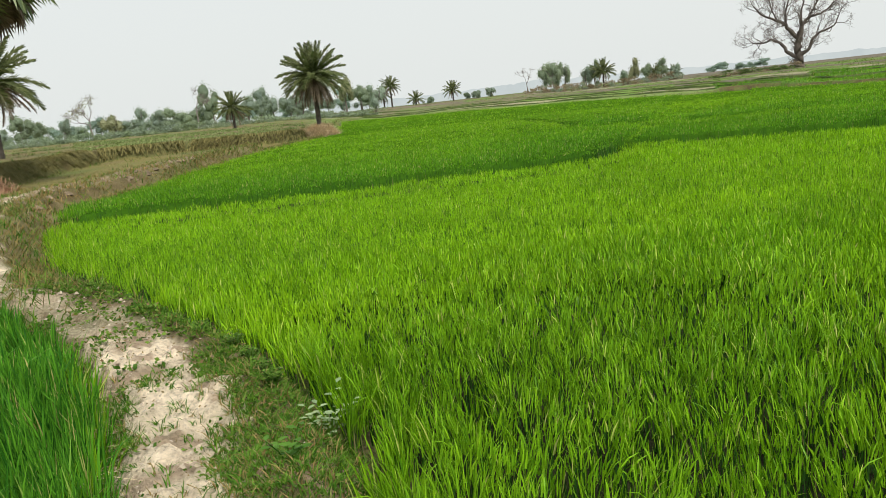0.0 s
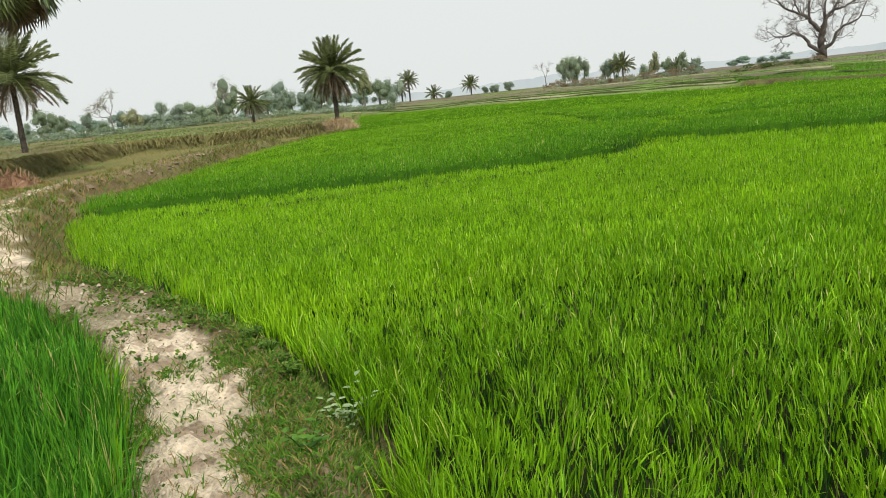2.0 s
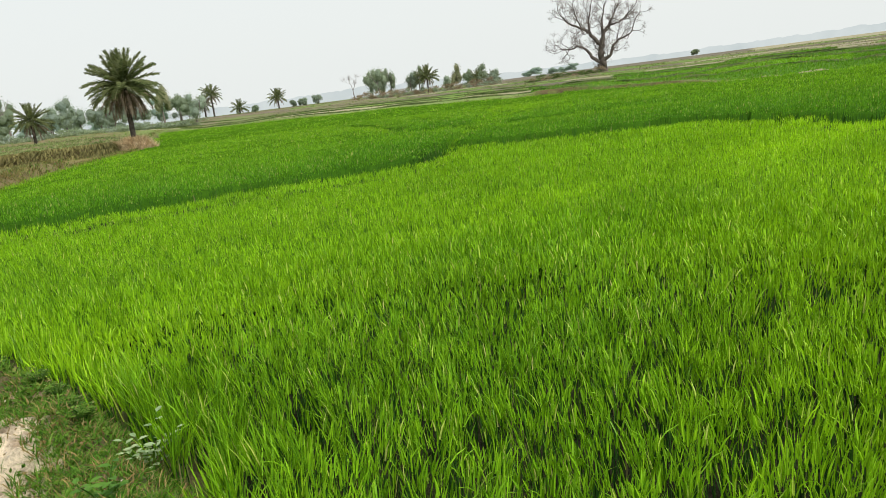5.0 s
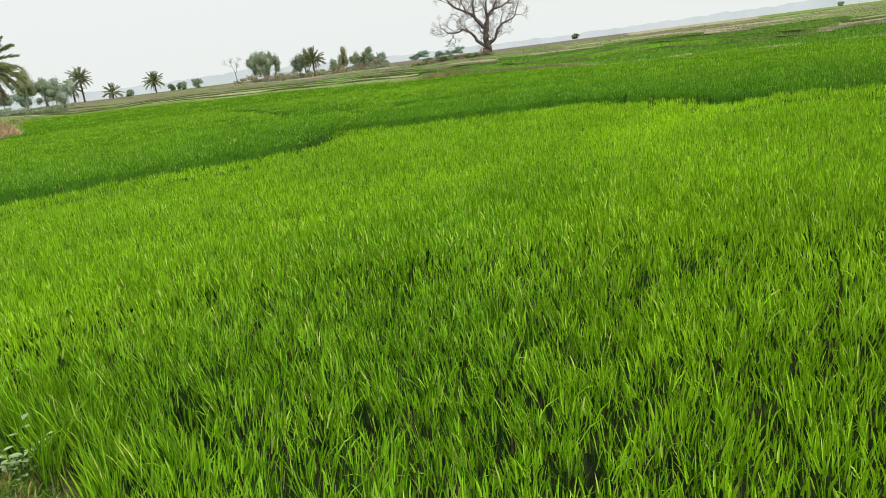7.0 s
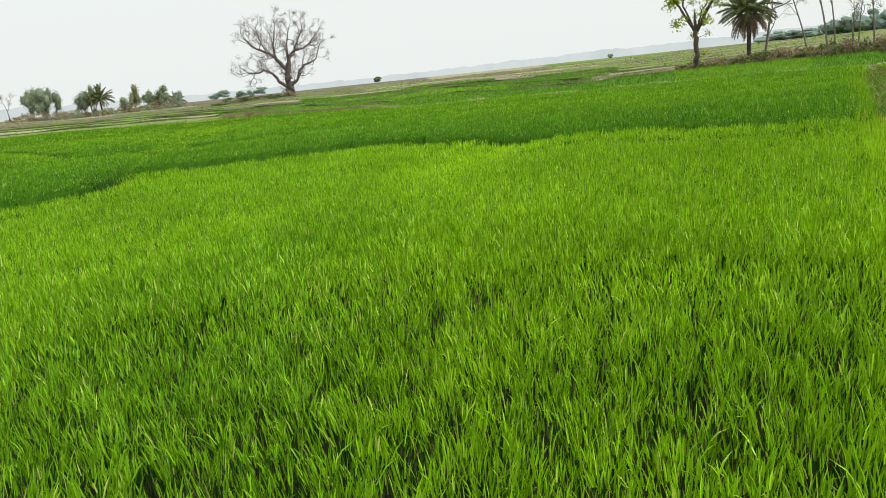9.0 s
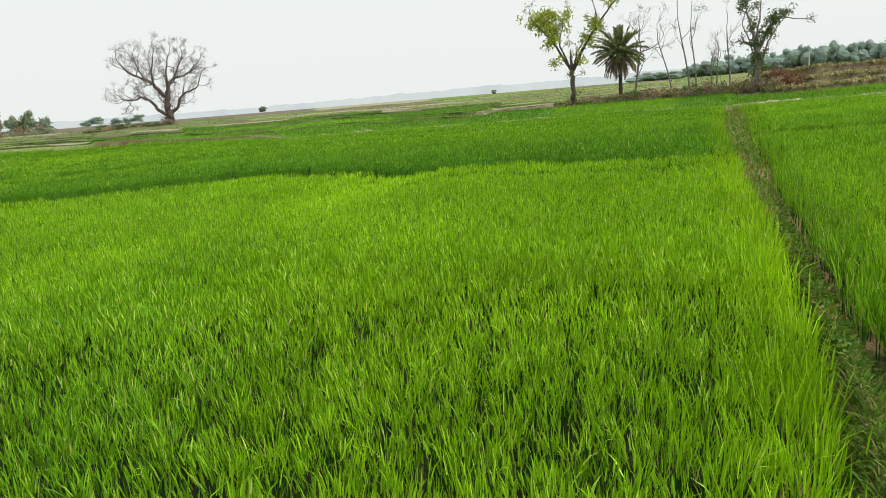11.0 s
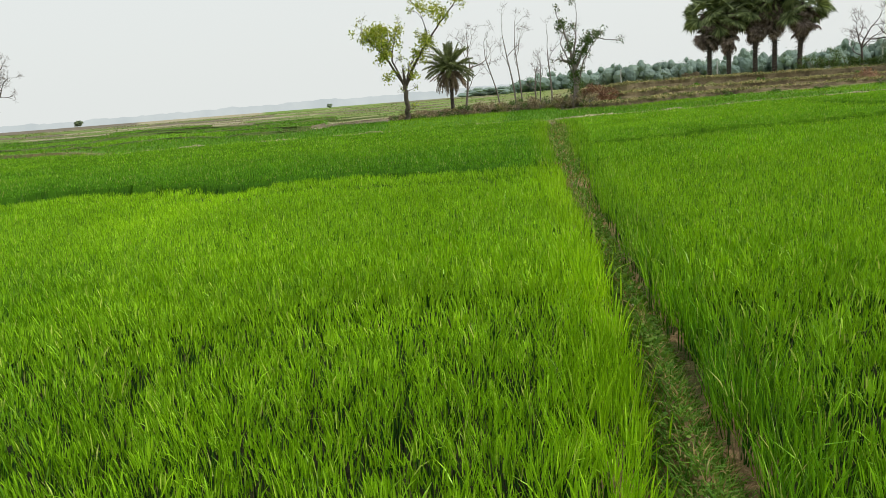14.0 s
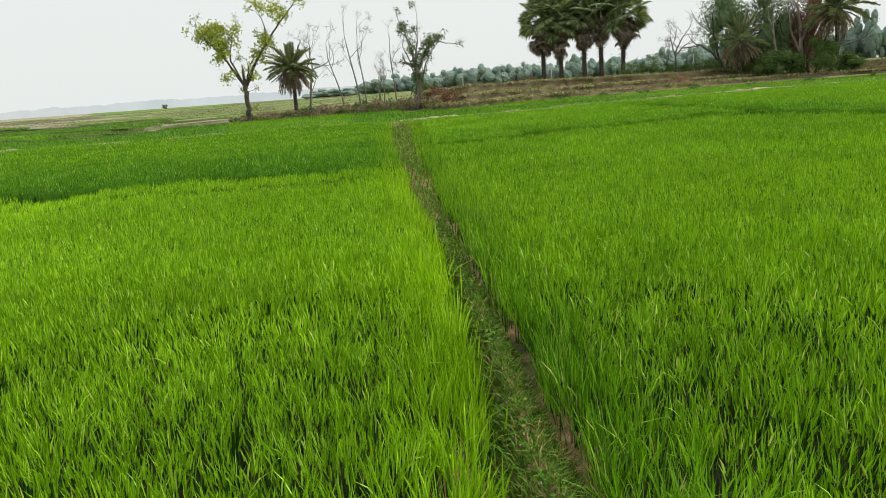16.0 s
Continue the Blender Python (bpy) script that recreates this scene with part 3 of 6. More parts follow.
def ground_mat():
    m, n, l, b = base_nodes("earth")
    a = n.new("ShaderNodeAttribute")
    a.attribute_name = "soil"
    small, mid, big = noisy(n, l, 28, 8, 0.7), noisy(n, l, 3.5, 6), noisy(n, l, 0.4, 4)
    g1 = ramp(n, [(0.3, (0.45, 0.42, 0.38)), (0.5, (1.0, 1.0, 1.0)), (0.75, (1.3, 1.3, 1.3))])
    l.new(small.outputs["Fac"], g1.inputs["Fac"])
    g2 = ramp(n, [(0.3, (0.72, 0.72, 0.68)), (0.7, (1.2, 1.2, 1.2))])
    l.new(mid.outputs["Fac"], g2.inputs["Fac"])
    c = mixed(n, l, "MULTIPLY", 0.75, a.outputs["Color"], g1.outputs["Color"])
    c = mixed(n, l, "MULTIPLY", 0.8, c, g2.outputs["Color"])
    l.new(c, b.inputs["Base Color"])
    b.inputs["Roughness"].default_value, b.inputs["Specular IOR Level"].default_value = 0.95, 0.15
    bp = n.new("ShaderNodeBump")
    bp.inputs["Strength"].default_value, bp.inputs["Distance"].default_value = 1.0, 0.04
    h = n.new("ShaderNodeMath")
    h.operation = "ADD"
    l.new(small.outputs["Fac"], h.inputs[0])
    l.new(mid.outputs["Fac"], h.inputs[1])
    l.new(h.outputs[0], bp.inputs["Height"])
    l.new(bp.outputs["Normal"], b.inputs["Normal"])
    return m


def build_ground():
    """One sheet from the footpath to the horizon: rings that widen outwards."""
    d = np.concatenate([np.arange(0.2, 2.0, 0.06), np.arange(2.0, 6.5, 0.024), np.arange(6.5, 10, 0.05), 10 * 1.0135 ** np.arange(0, 275), 400 * 1.09 ** np.arange(0, 30)])
    d = np.unique(np.round(d, 4))
    az = np.radians(np.concatenate([np.arange(-42, 112, 0.42), np.arange(112, 318, 3.0)]))
    D, A = np.meshgrid(d, az, indexing="ij")
    x, y = D * np.sin(A), D * np.cos(A)
    z, field, path, g = soil_height(x, y)
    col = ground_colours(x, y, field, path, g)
    slope = np.gradient(z, d, axis=0)
    face = smooth01(0.12, 0.4, slope) * smooth01(13, 17, D) * (~field)
    turf = np.where((wavy(x, y, 1.6) < 0.5)[..., None], np.array([.15, .115, .055]), np.array([.15, .15, .055]))
    col = col * (1 - face[..., None]) + turf * face[..., None]
    k, s = np.meshgrid(np.arange(len(d) - 1), np.arange(len(az)), indexing="ij")
    na = len(az)
    quads = np.stack([k * na + s, (k + 1) * na + s, (k + 1) * na + (s + 1) % na, k * na + (s + 1) % na], -1)
    geo = Geo()
    geo.add(np.stack([x, y, z], -1), quads[..., ::-1])
    n = len(d) * na
    geo.add([[0, 0, 0.24]], None, np.stack([np.full(na, 0), np.arange(na) - n, (np.arange(na) + 1) % na - n], -1)[:, ::-1])
    me = geo.mesh("ground", ground_mat(), True)
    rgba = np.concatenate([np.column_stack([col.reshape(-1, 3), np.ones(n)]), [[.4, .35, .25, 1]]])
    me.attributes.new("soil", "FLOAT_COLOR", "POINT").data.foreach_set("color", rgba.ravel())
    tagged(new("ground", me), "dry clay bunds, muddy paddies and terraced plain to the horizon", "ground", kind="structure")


build_ground()


def ground_z(x, y):
    return float(soil_height(np.array([x], float), np.array([y], float))[0][0])


# ---- rice ----
def rice_state(x, y):
    """Where rice stands, how tall it is, and how young and yellow-green."""
    a, b, c = paddies(x, y)
    g, d = edge_gap(x, y), np.hypot(x, y)
    gap = np.min([np.abs(line_dist(p, x, y)) for p in BAULKS], 0)
    mound = np.hypot(x - polar(-9.8, 49)[0], y - polar(-9.8, 49)[1])
    ok = (a | b | c) & (gap > 0.07 + 0.10 * (wavy(x, y, 1.2) - 0.5)) & (g > np.where(b & (d < 20), 0.03, np.where(a & (x > 1.5) & (d < 12), 0.05, -1))) & (mound > 1.1) & ((d > 1.5) | c)
    s1, s2 = line_dist(YELLOW_LINE, x, y), line_dist(BAULKS[0], x, y)
    n, m = wavy(x, y, 3.5), wavy(x + 40, y, 0.9)
    middle = smooth01(-0.7, 0.8, s1 + 1.2 * (n - 0.5)) * smooth01(0.4, -0.4, s2)
    crest = np.exp(-((s1 - 0.3) / 0.9) ** 2) * smooth01(0.35, 0.65, wavy(x, y, 1.1))
    beyond = smooth01(0, 0.5, s2) * (0.15 + 0.65 * smooth01(3, 11, s2 + 6 * (n - 0.5)))
    beyond = np.where(x > 7.5, beyond * 0.75 + 0.1, beyond)
    az = np.degrees(np.arctan2(x, y))
    field = 0.26 + 0.13 * smooth01(-1.5, 0.8, s1) + 0.06 * smooth01(24, 42, az) * smooth01(3.5, 6, d) * smooth01(1, -2, s1) + 0.19 * smooth01(22, 40, az) + 0.15 * crest
    young = np.where(a, np.where(s2 > 0, 0.10 + 0.24 * beyond, field), np.where(c, 0.0, 0.33 + 0.14 * smooth01(4, 8, d) - 0.16 * smooth01(9, 20, d)))
    edge = smooth01(0.55, 0.1, g) * smooth01(20, 10, d) * b.astype(float)
    young = np.clip(young + 0.16 * (m - 0.5) + 0.12 * (wavy(x, y, 9) - 0.5) + 0.2 * smooth01(0.6, 0.1, g) * a * smooth01(2.0, 3.0, x) - 0.2 * edge, 0, 1)
    lift = 0
    for p, rise in zip(BAULKS, (0.05, 0.03, 0.07, 0.04, 0.04)):
        q = line_dist(p, x, y)
        end = smooth01(0.0, 1.5, np.minimum(np.hypot(x - p[0][0], y - p[0][1]), np.hypot(x - p[-1][0], y - p[-1][1])))
        lift = lift + end * (rise * smooth01(0.0, 0.15, q) * smooth01(6, 1.0, q) - 0.05 * smooth01(-1.0, -0.1, q) * (q < 0))
        young = young + end * (-0.12 * smooth01(0.0, 0.2, q) * smooth01(5.0, 0.8, q) + 0.07 * smooth01(-1.3, -0.2, q) * (q < 0))
    young = np.clip(young, 0, 1)
    tall = lift + np.where(a, 0.42 - 0.06 * middle + 0.04 * smooth01(0, 0.3, s2), np.where(c, 0.54, 0.42)) * (0.9 + 0.22 * wavy(x, y, 0.8) - 0.1 * crest)
    tall = tall * np.where(a & (np.hypot(x - 1.6, y - 7.9) < 0.5), 1.2, 1.0)
    return ok, tall, young


def scatter(d0, d1, step, az0=-41, az1=110):
    """Planted hills, spaced by step with some jitter, within a sector of the plan."""
    r = d1
    gx, gy = np.meshgrid(np.arange(-r, r, step), np.arange(-r, r, step))
    th = 0.5
    x, y = gx * math.cos(th) - gy * math.sin(th), gx * math.sin(th) + gy * math.cos(th)
    x, y = (k + rng.uniform(-0.36, 0.36, k.shape) * step for k in (x, y))
    d, az = np.hypot(x, y), np.degrees(np.arctan2(x, y))
    m = (d >= d0) & (d < d1) & (az > az0) & (az < az1)
    return x[m], y[m]


def build_rice(polygon_index, name, label, material=None):
    """Planted hills: a tuft of blades that spread from one foot, over stalks darkened for the shade there; near a step
    in the field the stalks stand bare as its shaded face.
    """
    crop, stalks = Geo(), Geo()
    for d0, d1, step, count, width, length, segs, spread, slant in RICE_BANDS:
        x, y = scatter(d0, d1, step, -60 if d1 < 8 else -41, 125 if d1 < 8 else 110)
        own = paddies(x, y)[polygon_index]
        x, y = x[own], y[own]
        if polygon_index == 2:
            length, width, slant = length * 1.9, width * 1.2, slant * 0.8
        ok, tall, young = rice_state(x, y)
        x, y, tall, young = x[ok], y[ok], tall[ok], young[ok]
        if not len(x):
            continue
        n = len(x) * count
        tall = tall * rng.uniform(0.86, 1.1, len(x))
        tilt_x, tilt_y = (0.05 * rng.normal(size=len(x)) + 0.04 * (wavy(x + k, y, 1.6) - 0.5) for k in (3, 31))
        ox, oy = rng.normal(0, spread, n), rng.normal(0, spread, n)
        hx, hy = np.repeat(x, count) + ox, np.repeat(y, count) + oy
        top = np.repeat(tall, count) * np.where(np.repeat(np.hypot(x, y) < 13, count), rng.uniform(0.66, 1.08, n), rng.uniform(0.86, 1.04, n))
        rim = np.repeat(edge_gap(x, y), count)
        front = np.repeat(np.max([smooth01(0.5, 0.2, np.abs(line_dist(p, x, y) - 0.28)) for p in BAULKS], 0), count)
        own_length = np.minimum(length * rng.uniform(0.7, 1.3, n) + smooth01(0.5, 0.1, rim) * top * rng.uniform(0.1, 0.5, n), top) * (1 - 0.55 * front)
        yg = np.clip(np.repeat(young, count) + rng.normal(0, 0.09, n), 0, 1)
        bent = rng.random(n) < 0.04
        lean = np.where(bent, rng.uniform(0.7, 1.2, n), np.abs(rng.normal(slant, 0.13, n)))
        way = np.arctan2(oy + np.repeat(tilt_y, count), ox + np.repeat(tilt_x, count)) + rng.normal(0, 0.6, n)
        blades(crop, np.column_stack([hx, hy]), top - own_length, own_length, width * rng.uniform(0.7, 1.25, n), lean, segs, yg, way, 0.25, d1 < 5)
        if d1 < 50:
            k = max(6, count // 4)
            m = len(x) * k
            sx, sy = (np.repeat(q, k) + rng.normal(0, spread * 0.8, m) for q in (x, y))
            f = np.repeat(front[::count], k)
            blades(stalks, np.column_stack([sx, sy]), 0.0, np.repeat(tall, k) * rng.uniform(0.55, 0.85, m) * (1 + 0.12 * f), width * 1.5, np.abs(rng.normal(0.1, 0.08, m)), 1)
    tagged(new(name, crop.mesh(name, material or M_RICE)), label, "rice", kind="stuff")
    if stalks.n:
        tagged(new("rice_stalks", stalks.mesh("rice_stalks", M_STALK)), "green stalks below the rice blades, darkened for the shade among them", "rice", kind="stuff")


RICE_BANDS = [(0.9, 4.4, 0.13, 38, 0.0078, 0.088, 2, 0.036, 0.27), (4.4, 7.5, 0.135, 34, 0.0088, 0.085, 2, 0.038, 0.26), (7.5, 13, 0.155, 26, 0.0108, 0.085, 1, 0.044, 0.23), (13, 24, 0.20, 22, 0.016, 0.09, 1, 0.06, 0.2), (24, 42, 0.31, 18, 0.025, 0.10, 1, 0.11, 0.2), (42, 115, 0.85, 14, 0.05, 0.14, 1, 0.3, 0.2)]
build_rice(0, "rice_crop", "dense bright green young rice standing in a wide paddy")
build_rice(1, "rice_crop", "even bright green rice in the paddy past the grassy bund")
build_rice(2, "rice_crop", "tall deep green rice beside the clay footpath", M_RICEDEEP)


def verge_rice():
    """Single rice tufts and dry drooping blades on the verge between the deep rice and the footpath."""
    g, dead = Geo(), Geo()
    line = np.array([(-1.55, 2.2), (-1.72, 2.65), (-1.92, 3.26), (-2.2, 3.9), (-2.6, 4.5), (-3.1, 5.0)])
    for p in np.concatenate([line[:-1] + (line[1:] - line[:-1]) * k for k in (0.0, 0.22, 0.5, 0.74)]):
        n = 26
        at = p + rng.normal(0, 0.05, 2)
        z = soil_height(at[:1], at[1:])[0][0]
        o = rng.normal(0, 0.03, (n, 2))
        h = rng.uniform(0.25, 0.46, n)
        blades(g, at + o, z - 0.02, h, 0.009, np.abs(rng.normal(0.25, 0.15, n)), 3, np.full(n, 0.3), np.arctan2(o[:, 1], o[:, 0]), 0.5, True)
        n = 14
        at = p + np.array([-0.12, -0.04]) + rng.normal(0, 0.07, (n, 2))
        blades(dead, at, z - 0.02, rng.uniform(0.2, 0.42, n), 0.007, rng.uniform(0.7, 1.5, n), 4, None, rng.normal(-0.4, 0.7, n), 0.8)
    tagged(new("rice_crop", g.mesh("rice_crop", M_RICE)), "stray rice tufts on the verge of the footpath", "rice", kind="stuff")
    tagged(new("dry_grass", dead.mesh("dry_grass", M_STRAW)), "pale dry rice blades drooping over the verge", "grass", kind="stuff")


verge_rice()


def build_canopy():
    """The closed leaf mass below the tips, where the rice is seen from far off."""
    d = 6.0 * 1.022 ** np.arange(0, 136)
    az = np.radians(np.arange(-41, 110, 0.5))
    D, A = np.meshgrid(d, az, indexing="ij")
    x, y = D * np.sin(A), D * np.cos(A)
    ok, tall, young = rice_state(x, y)
    ok = ok & (edge_gap(x, y) > 0.35) & (np.min([np.abs(line_dist(p, x, y)) for p in BAULKS], 0) > 0.55)
    z = np.where(ok, tall * (0.34 + 0.44 * smooth01(11, 22, D)) + 0.06 * (rng.random(x.shape) - 0.5), -0.15)
    na = len(az)
    k, s = np.meshgrid(np.arange(len(d) - 1), np.arange(na - 1), indexing="ij")
    q = np.stack([k * na + s, k * na + s + 1, (k + 1) * na + s + 1, (k + 1) * na + s], -1).reshape(-1, 4)
    okf = ok.ravel()
    q = q[okf[q].any(1)]
    geo = Geo()
    geo.add(np.stack([x, y, z], -1), q, None, young.ravel())
    tagged(new("rice_undergrowth", geo.mesh("rice_undergrowth", M_UNDER)), "closed green leaf mass of the far rice", "rice", kind="stuff")


M_UNDER = leaf_mat("rice_mass", (0.036, 0.105, 0.008), (0.065, 0.165, 0.010), 0.0, 0.8, attr="young", tint=(0.12, 0.22, 0.010), clump=0.6, spec=0.0)
build_canopy()


def outer_rice():
    """Rice on the green strips of the plain beyond the first paddy."""
    crop = Geo()
    for d0, d1, step, count, width in ((36, 48, 0.36, 18, 0.035), (48, 72, 0.5, 15, 0.045), (72, 140, 1.0, 14, 0.07)):
        x, y = scatter(d0, d1, step, -4, 106)
        a, b, c = paddies(x, y)
        band = (edge_gap(x, y) < 7.3) & (np.degrees(np.arctan2(x, y)) > 66)
        m = ~(a | b | c) & (is_green(x, y) | band) & (edge_gap(x, y) > 0.9)
        x, y = x[m], y[m]
        z = soil_height(x, y)[0]
        n = len(x) * count
        hx, hy = (np.repeat(k, count) + rng.normal(0, step * 0.35, n) for k in (x, y))
        tone = np.repeat(np.clip(0.1 * wavy(x, y, 12) + 0.3 * strip_kind(x, y)[0], 0, 1), count)
        blades(crop, np.column_stack([hx, hy]), np.repeat(z, count) - 0.03, rng.uniform(0.10, 0.19, n), width, np.abs(rng.normal(0.2, 0.12, n)), 1, tone)
    tagged(new("rice_crop", crop.mesh("rice_crop", M_RICE)), "green strips of rice on the terraced plain", "rice", kind="stuff")


outer_rice()


# ---- earth banks of the plain ----
def earth_bank(az, d, foot, top, back, name, material, label):
    """A low earth wall along a curve of the plan: steep broken face, rounded lip, back falling to the land behind."""
    w = lambda k, size: (wavy(az * d * 0.0175 + 13 * k, d + 7 * k, size, 3) - 0.5)
    rows = []
    for k, (r, u) in enumerate(((-0.35, -0.25), (-0.05, 0.05), (0.10, 0.55), (0.18, 0.92), (0.42, 1.0), (0.75, 0.9))):
        rows.append((d + r + 0.25 * w(k, 2.2) + 0.1 * w(k, 0.5), foot + (top - foot) * (u + (0.28 * w(k + 9, 1.2) if 0 < k < 5 else 0))))
    rows.append((d + 1.3, back - 0.12))
    a = np.radians(az)
    v = np.stack([np.stack([r * np.sin(a), r * np.cos(a), z], -1) for r, z in rows])
    n, m = len(az), len(rows)
    k, s = np.meshgrid(np.arange(m - 1), np.arange(n - 1), indexing="ij")
    geo = Geo()
    geo.add(v, np.stack([k * n + s, k * n + s + 1, (k + 1) * n + s + 1, (k + 1) * n + s], -1)[..., ::-1])
    tagged(new(name, geo.mesh(name, material)), label, "earth bank", kind="structure")
    return np.stack([v[4, :, 0], v[4, :, 1], v[4, :, 2]], -1)


def land(az, d):
    a = np.radians(az)
    return soil_height(d * np.sin(a), d * np.cos(a))[0]


LIPS = []
for n, cut in ((1, (69.5, 104)), (3, (70, 104)), (5, (68.5, 104))):
    az = np.arange(cut[0], cut[1], 0.12)
    k = [c[0] for c in STEPS]
    d = np.interp(az, k, [c[n + 1][0] for c in STEPS]) 
    d = d * (1 + 0.012 * (wavy(d * np.sin(np.radians(az)), d * np.cos(np.radians(az)), 5, 2) - 0.5)) - 0.2
    foot, back = land(az, d - 0.8), land(az, d + 1.3)
    LIPS.append(earth_bank(az, d, foot, np.maximum(back + 0.10, foot + 0.3), back, "terrace_step", M_STEP, "crumbling brown earth step of a terrace with grassy lip"))
for n in range(len(RINGS)):
    for j in range(11):
        a0, a1 = -8 + 6.9 * j + 1.6 * math.sin(n * 5 + j), -8 + 6.9 * (j + 1) + 0.5 + 1.6 * math.sin(n * 5 + j + 1)
        az = np.arange(a0, min(a1, 66), 0.12)
        if len(az) < 8:
            continue
        d = ring(n, az)
        x, y = d * np.sin(np.radians(az)), d * np.cos(np.radians(az))
        gap, field = edge_gap(x, y), paddies(x, y)
        okay = (gap > 1.2) & ~field[0] & ~field[1] & ((az < 52) | (n != 0))
        if okay.sum() < 10:
            continue
        az, d = az[okay], d[okay]
        foot, back = land(az, d - 0.6), land(az, d + 1.3)
        rise = (0.12 if n < 3 else 0.035) + 0.03 * math.sin(9 * n + 4 * j) + 0 * d
        ends = np.minimum(np.arange(len(az)), np.arange(len(az))[::-1]) / 14
        rise = rise * np.minimum(1, ends) - 0.05 * (ends < 0.05)
        leafy = n < 4 and az[0] < 46 or (n + j) % 2 == 0
        LIPS.append(earth_bank(az, d, foot, np.maximum(foot, back) + rise, back, "field_bund", M_GRASSBANK if n < 4 and leafy else M_OLIVE if leafy else M_BANK, "low grassy bund between green strips of the plain" if leafy else "low brown earth bund between strips of the plain"))

for lo, hi in ((31, 66), (66.8, 99)):
    az = np.arange(lo, hi, 0.05)
    edge = EDGE_MAIN + EDGE_RIGHT[1:]
    d = np.interp(az, [p[0] for p in edge], [p[1] for p in edge]) - 0.1
    top = 0.35 + 0.16 * (wavy(az, az * 0 + 5, 0.35, 3) - 0.5) + 0.18 * (wavy(az, az * 0 + 9, 2, 2) - 0.5)
    earth_bank(az, d, 0 * az, top, 0.25 + 0 * az, "rim_bund", M_RIM, "crumbled pale clay rim along the paddy's far edge")


M_DRAPE = leaf_mat("bank_grass", (0.105, 0.095, 0.036), (0.27, 0.245, 0.10), 0.2, 0.8, clump=0.5)
M_HEDGE = leaf_mat("hedge_grass", (0.03, 0.055, 0.014), (0.085, 0.12, 0.035), 0.15, 0.8, clump=0.5)
M_CROP = leaf_mat("field_herb", (0.13, 0.19, 0.07), (0.30, 0.36, 0.16), 0.25, 0.7, clump=0.3)


def along(line, step):
    """Points every step metres along a line of the plan, with the direction to its right."""
    p = np.asarray(line, float)
    seg = np.hypot(*np.diff(p, axis=0).T)
    s = np.concatenate([[0], np.cumsum(seg)])
    t = np.arange(0, s[-1], step)
    xy = np.stack([np.interp(t, s, p[:, k]) for k in (0, 1)], -1)
    d = unit(np.gradient(xy, axis=0))
    return xy, np.stack([d[:, 1], -d[:, 0]], -1)


def bank_grass():
    """Long withered grass that hangs over the face of the grassy bank."""
    g = Geo()
    xy, out = along(TERRACE, 0.006)
    n = len(xy)
    back = rng.uniform(0.1, 1.25, n)
    root = xy - out * back[:, None]
    z = soil_height(root[:, 0], root[:, 1])[0]
    o3 = np.column_stack([out + rng.normal(0, 0.35, (n, 2)), np.zeros(n)])
    p0 = np.column_stack([root, z - 0.02])
    reach = rng.uniform(0.25, 0.6, (n, 1))
    up = np.array([0, 0, 1.0])
    p1, p2 = p0 + o3 * reach * 0.4 + up * reach * 0.25, p0 + o3 * reach * 0.9 - up * reach * rng.uniform(0.1, 0.7, (n, 1))
    side = np.column_stack([-o3[:, 1], o3[:, 0], np.zeros(n)]) * (0.0005 * np.hypot(xy[:, 0], xy[:, 1]))[:, None]
    g.add(np.stack([p0 - side, p0 + side, p1 + side, p1 - side, p2], 1), np.arange(n)[:, None] * 5 + np.array([[0, 1, 2, 3]]), np.arange(n)[:, None] * 5 + np.array([[3, 2, 4]]))
    tagged(new("bank_grass", g.mesh("bank_grass", M_DRAPE)), "long withered grass hanging over the earth bank", "grass", kind="stuff")


bank_grass()


def lip_grass():
    """Bleached grass hanging over the lips of the terrace steps on the far side."""
    g = Geo()
    for lip in LIPS[:3]:
        p = np.repeat(lip, 18, 0) + rng.normal(0, 1, (len(lip) * 18, 3)) * [0.32, 0.32, 0.04]
        p = p[rng.random(len(p)) < 0.25 + 0.75 * smooth01(0.35, 0.55, wavy(p[:, 0], p[:, 1], 2.2))]
        n = len(p)
        o = -unit(p * [1, 1, 0]) + rng.normal(0, 0.5, (n, 3)) * [1, 1, 0]
        reach = rng.uniform(0.1, 0.3, (n, 1))
        up = np.array([0, 0, 1.0])
        side = np.column_stack([-o[:, 1], o[:, 0], np.zeros(n)]) * 0.02
        mid, tip = p + o * reach * 0.5 + up * reach * 0.35, p + o * reach - up * reach * rng.uniform(-0.2, 0.8, (n, 1))
        k = np.arange(n)[:, None] * 5
        g.add(np.stack([p - side, p + side, mid + side, mid - side, tip], 1), k + np.array([[0, 1, 2, 3]]), k + np.array([[3, 2, 4]]))
    tagged(new("dry_grass", g.mesh("dry_grass", M_BLEACHED)), "bleached grass hanging over the lips of terrace steps", "grass", kind="stuff")


lip_grass()


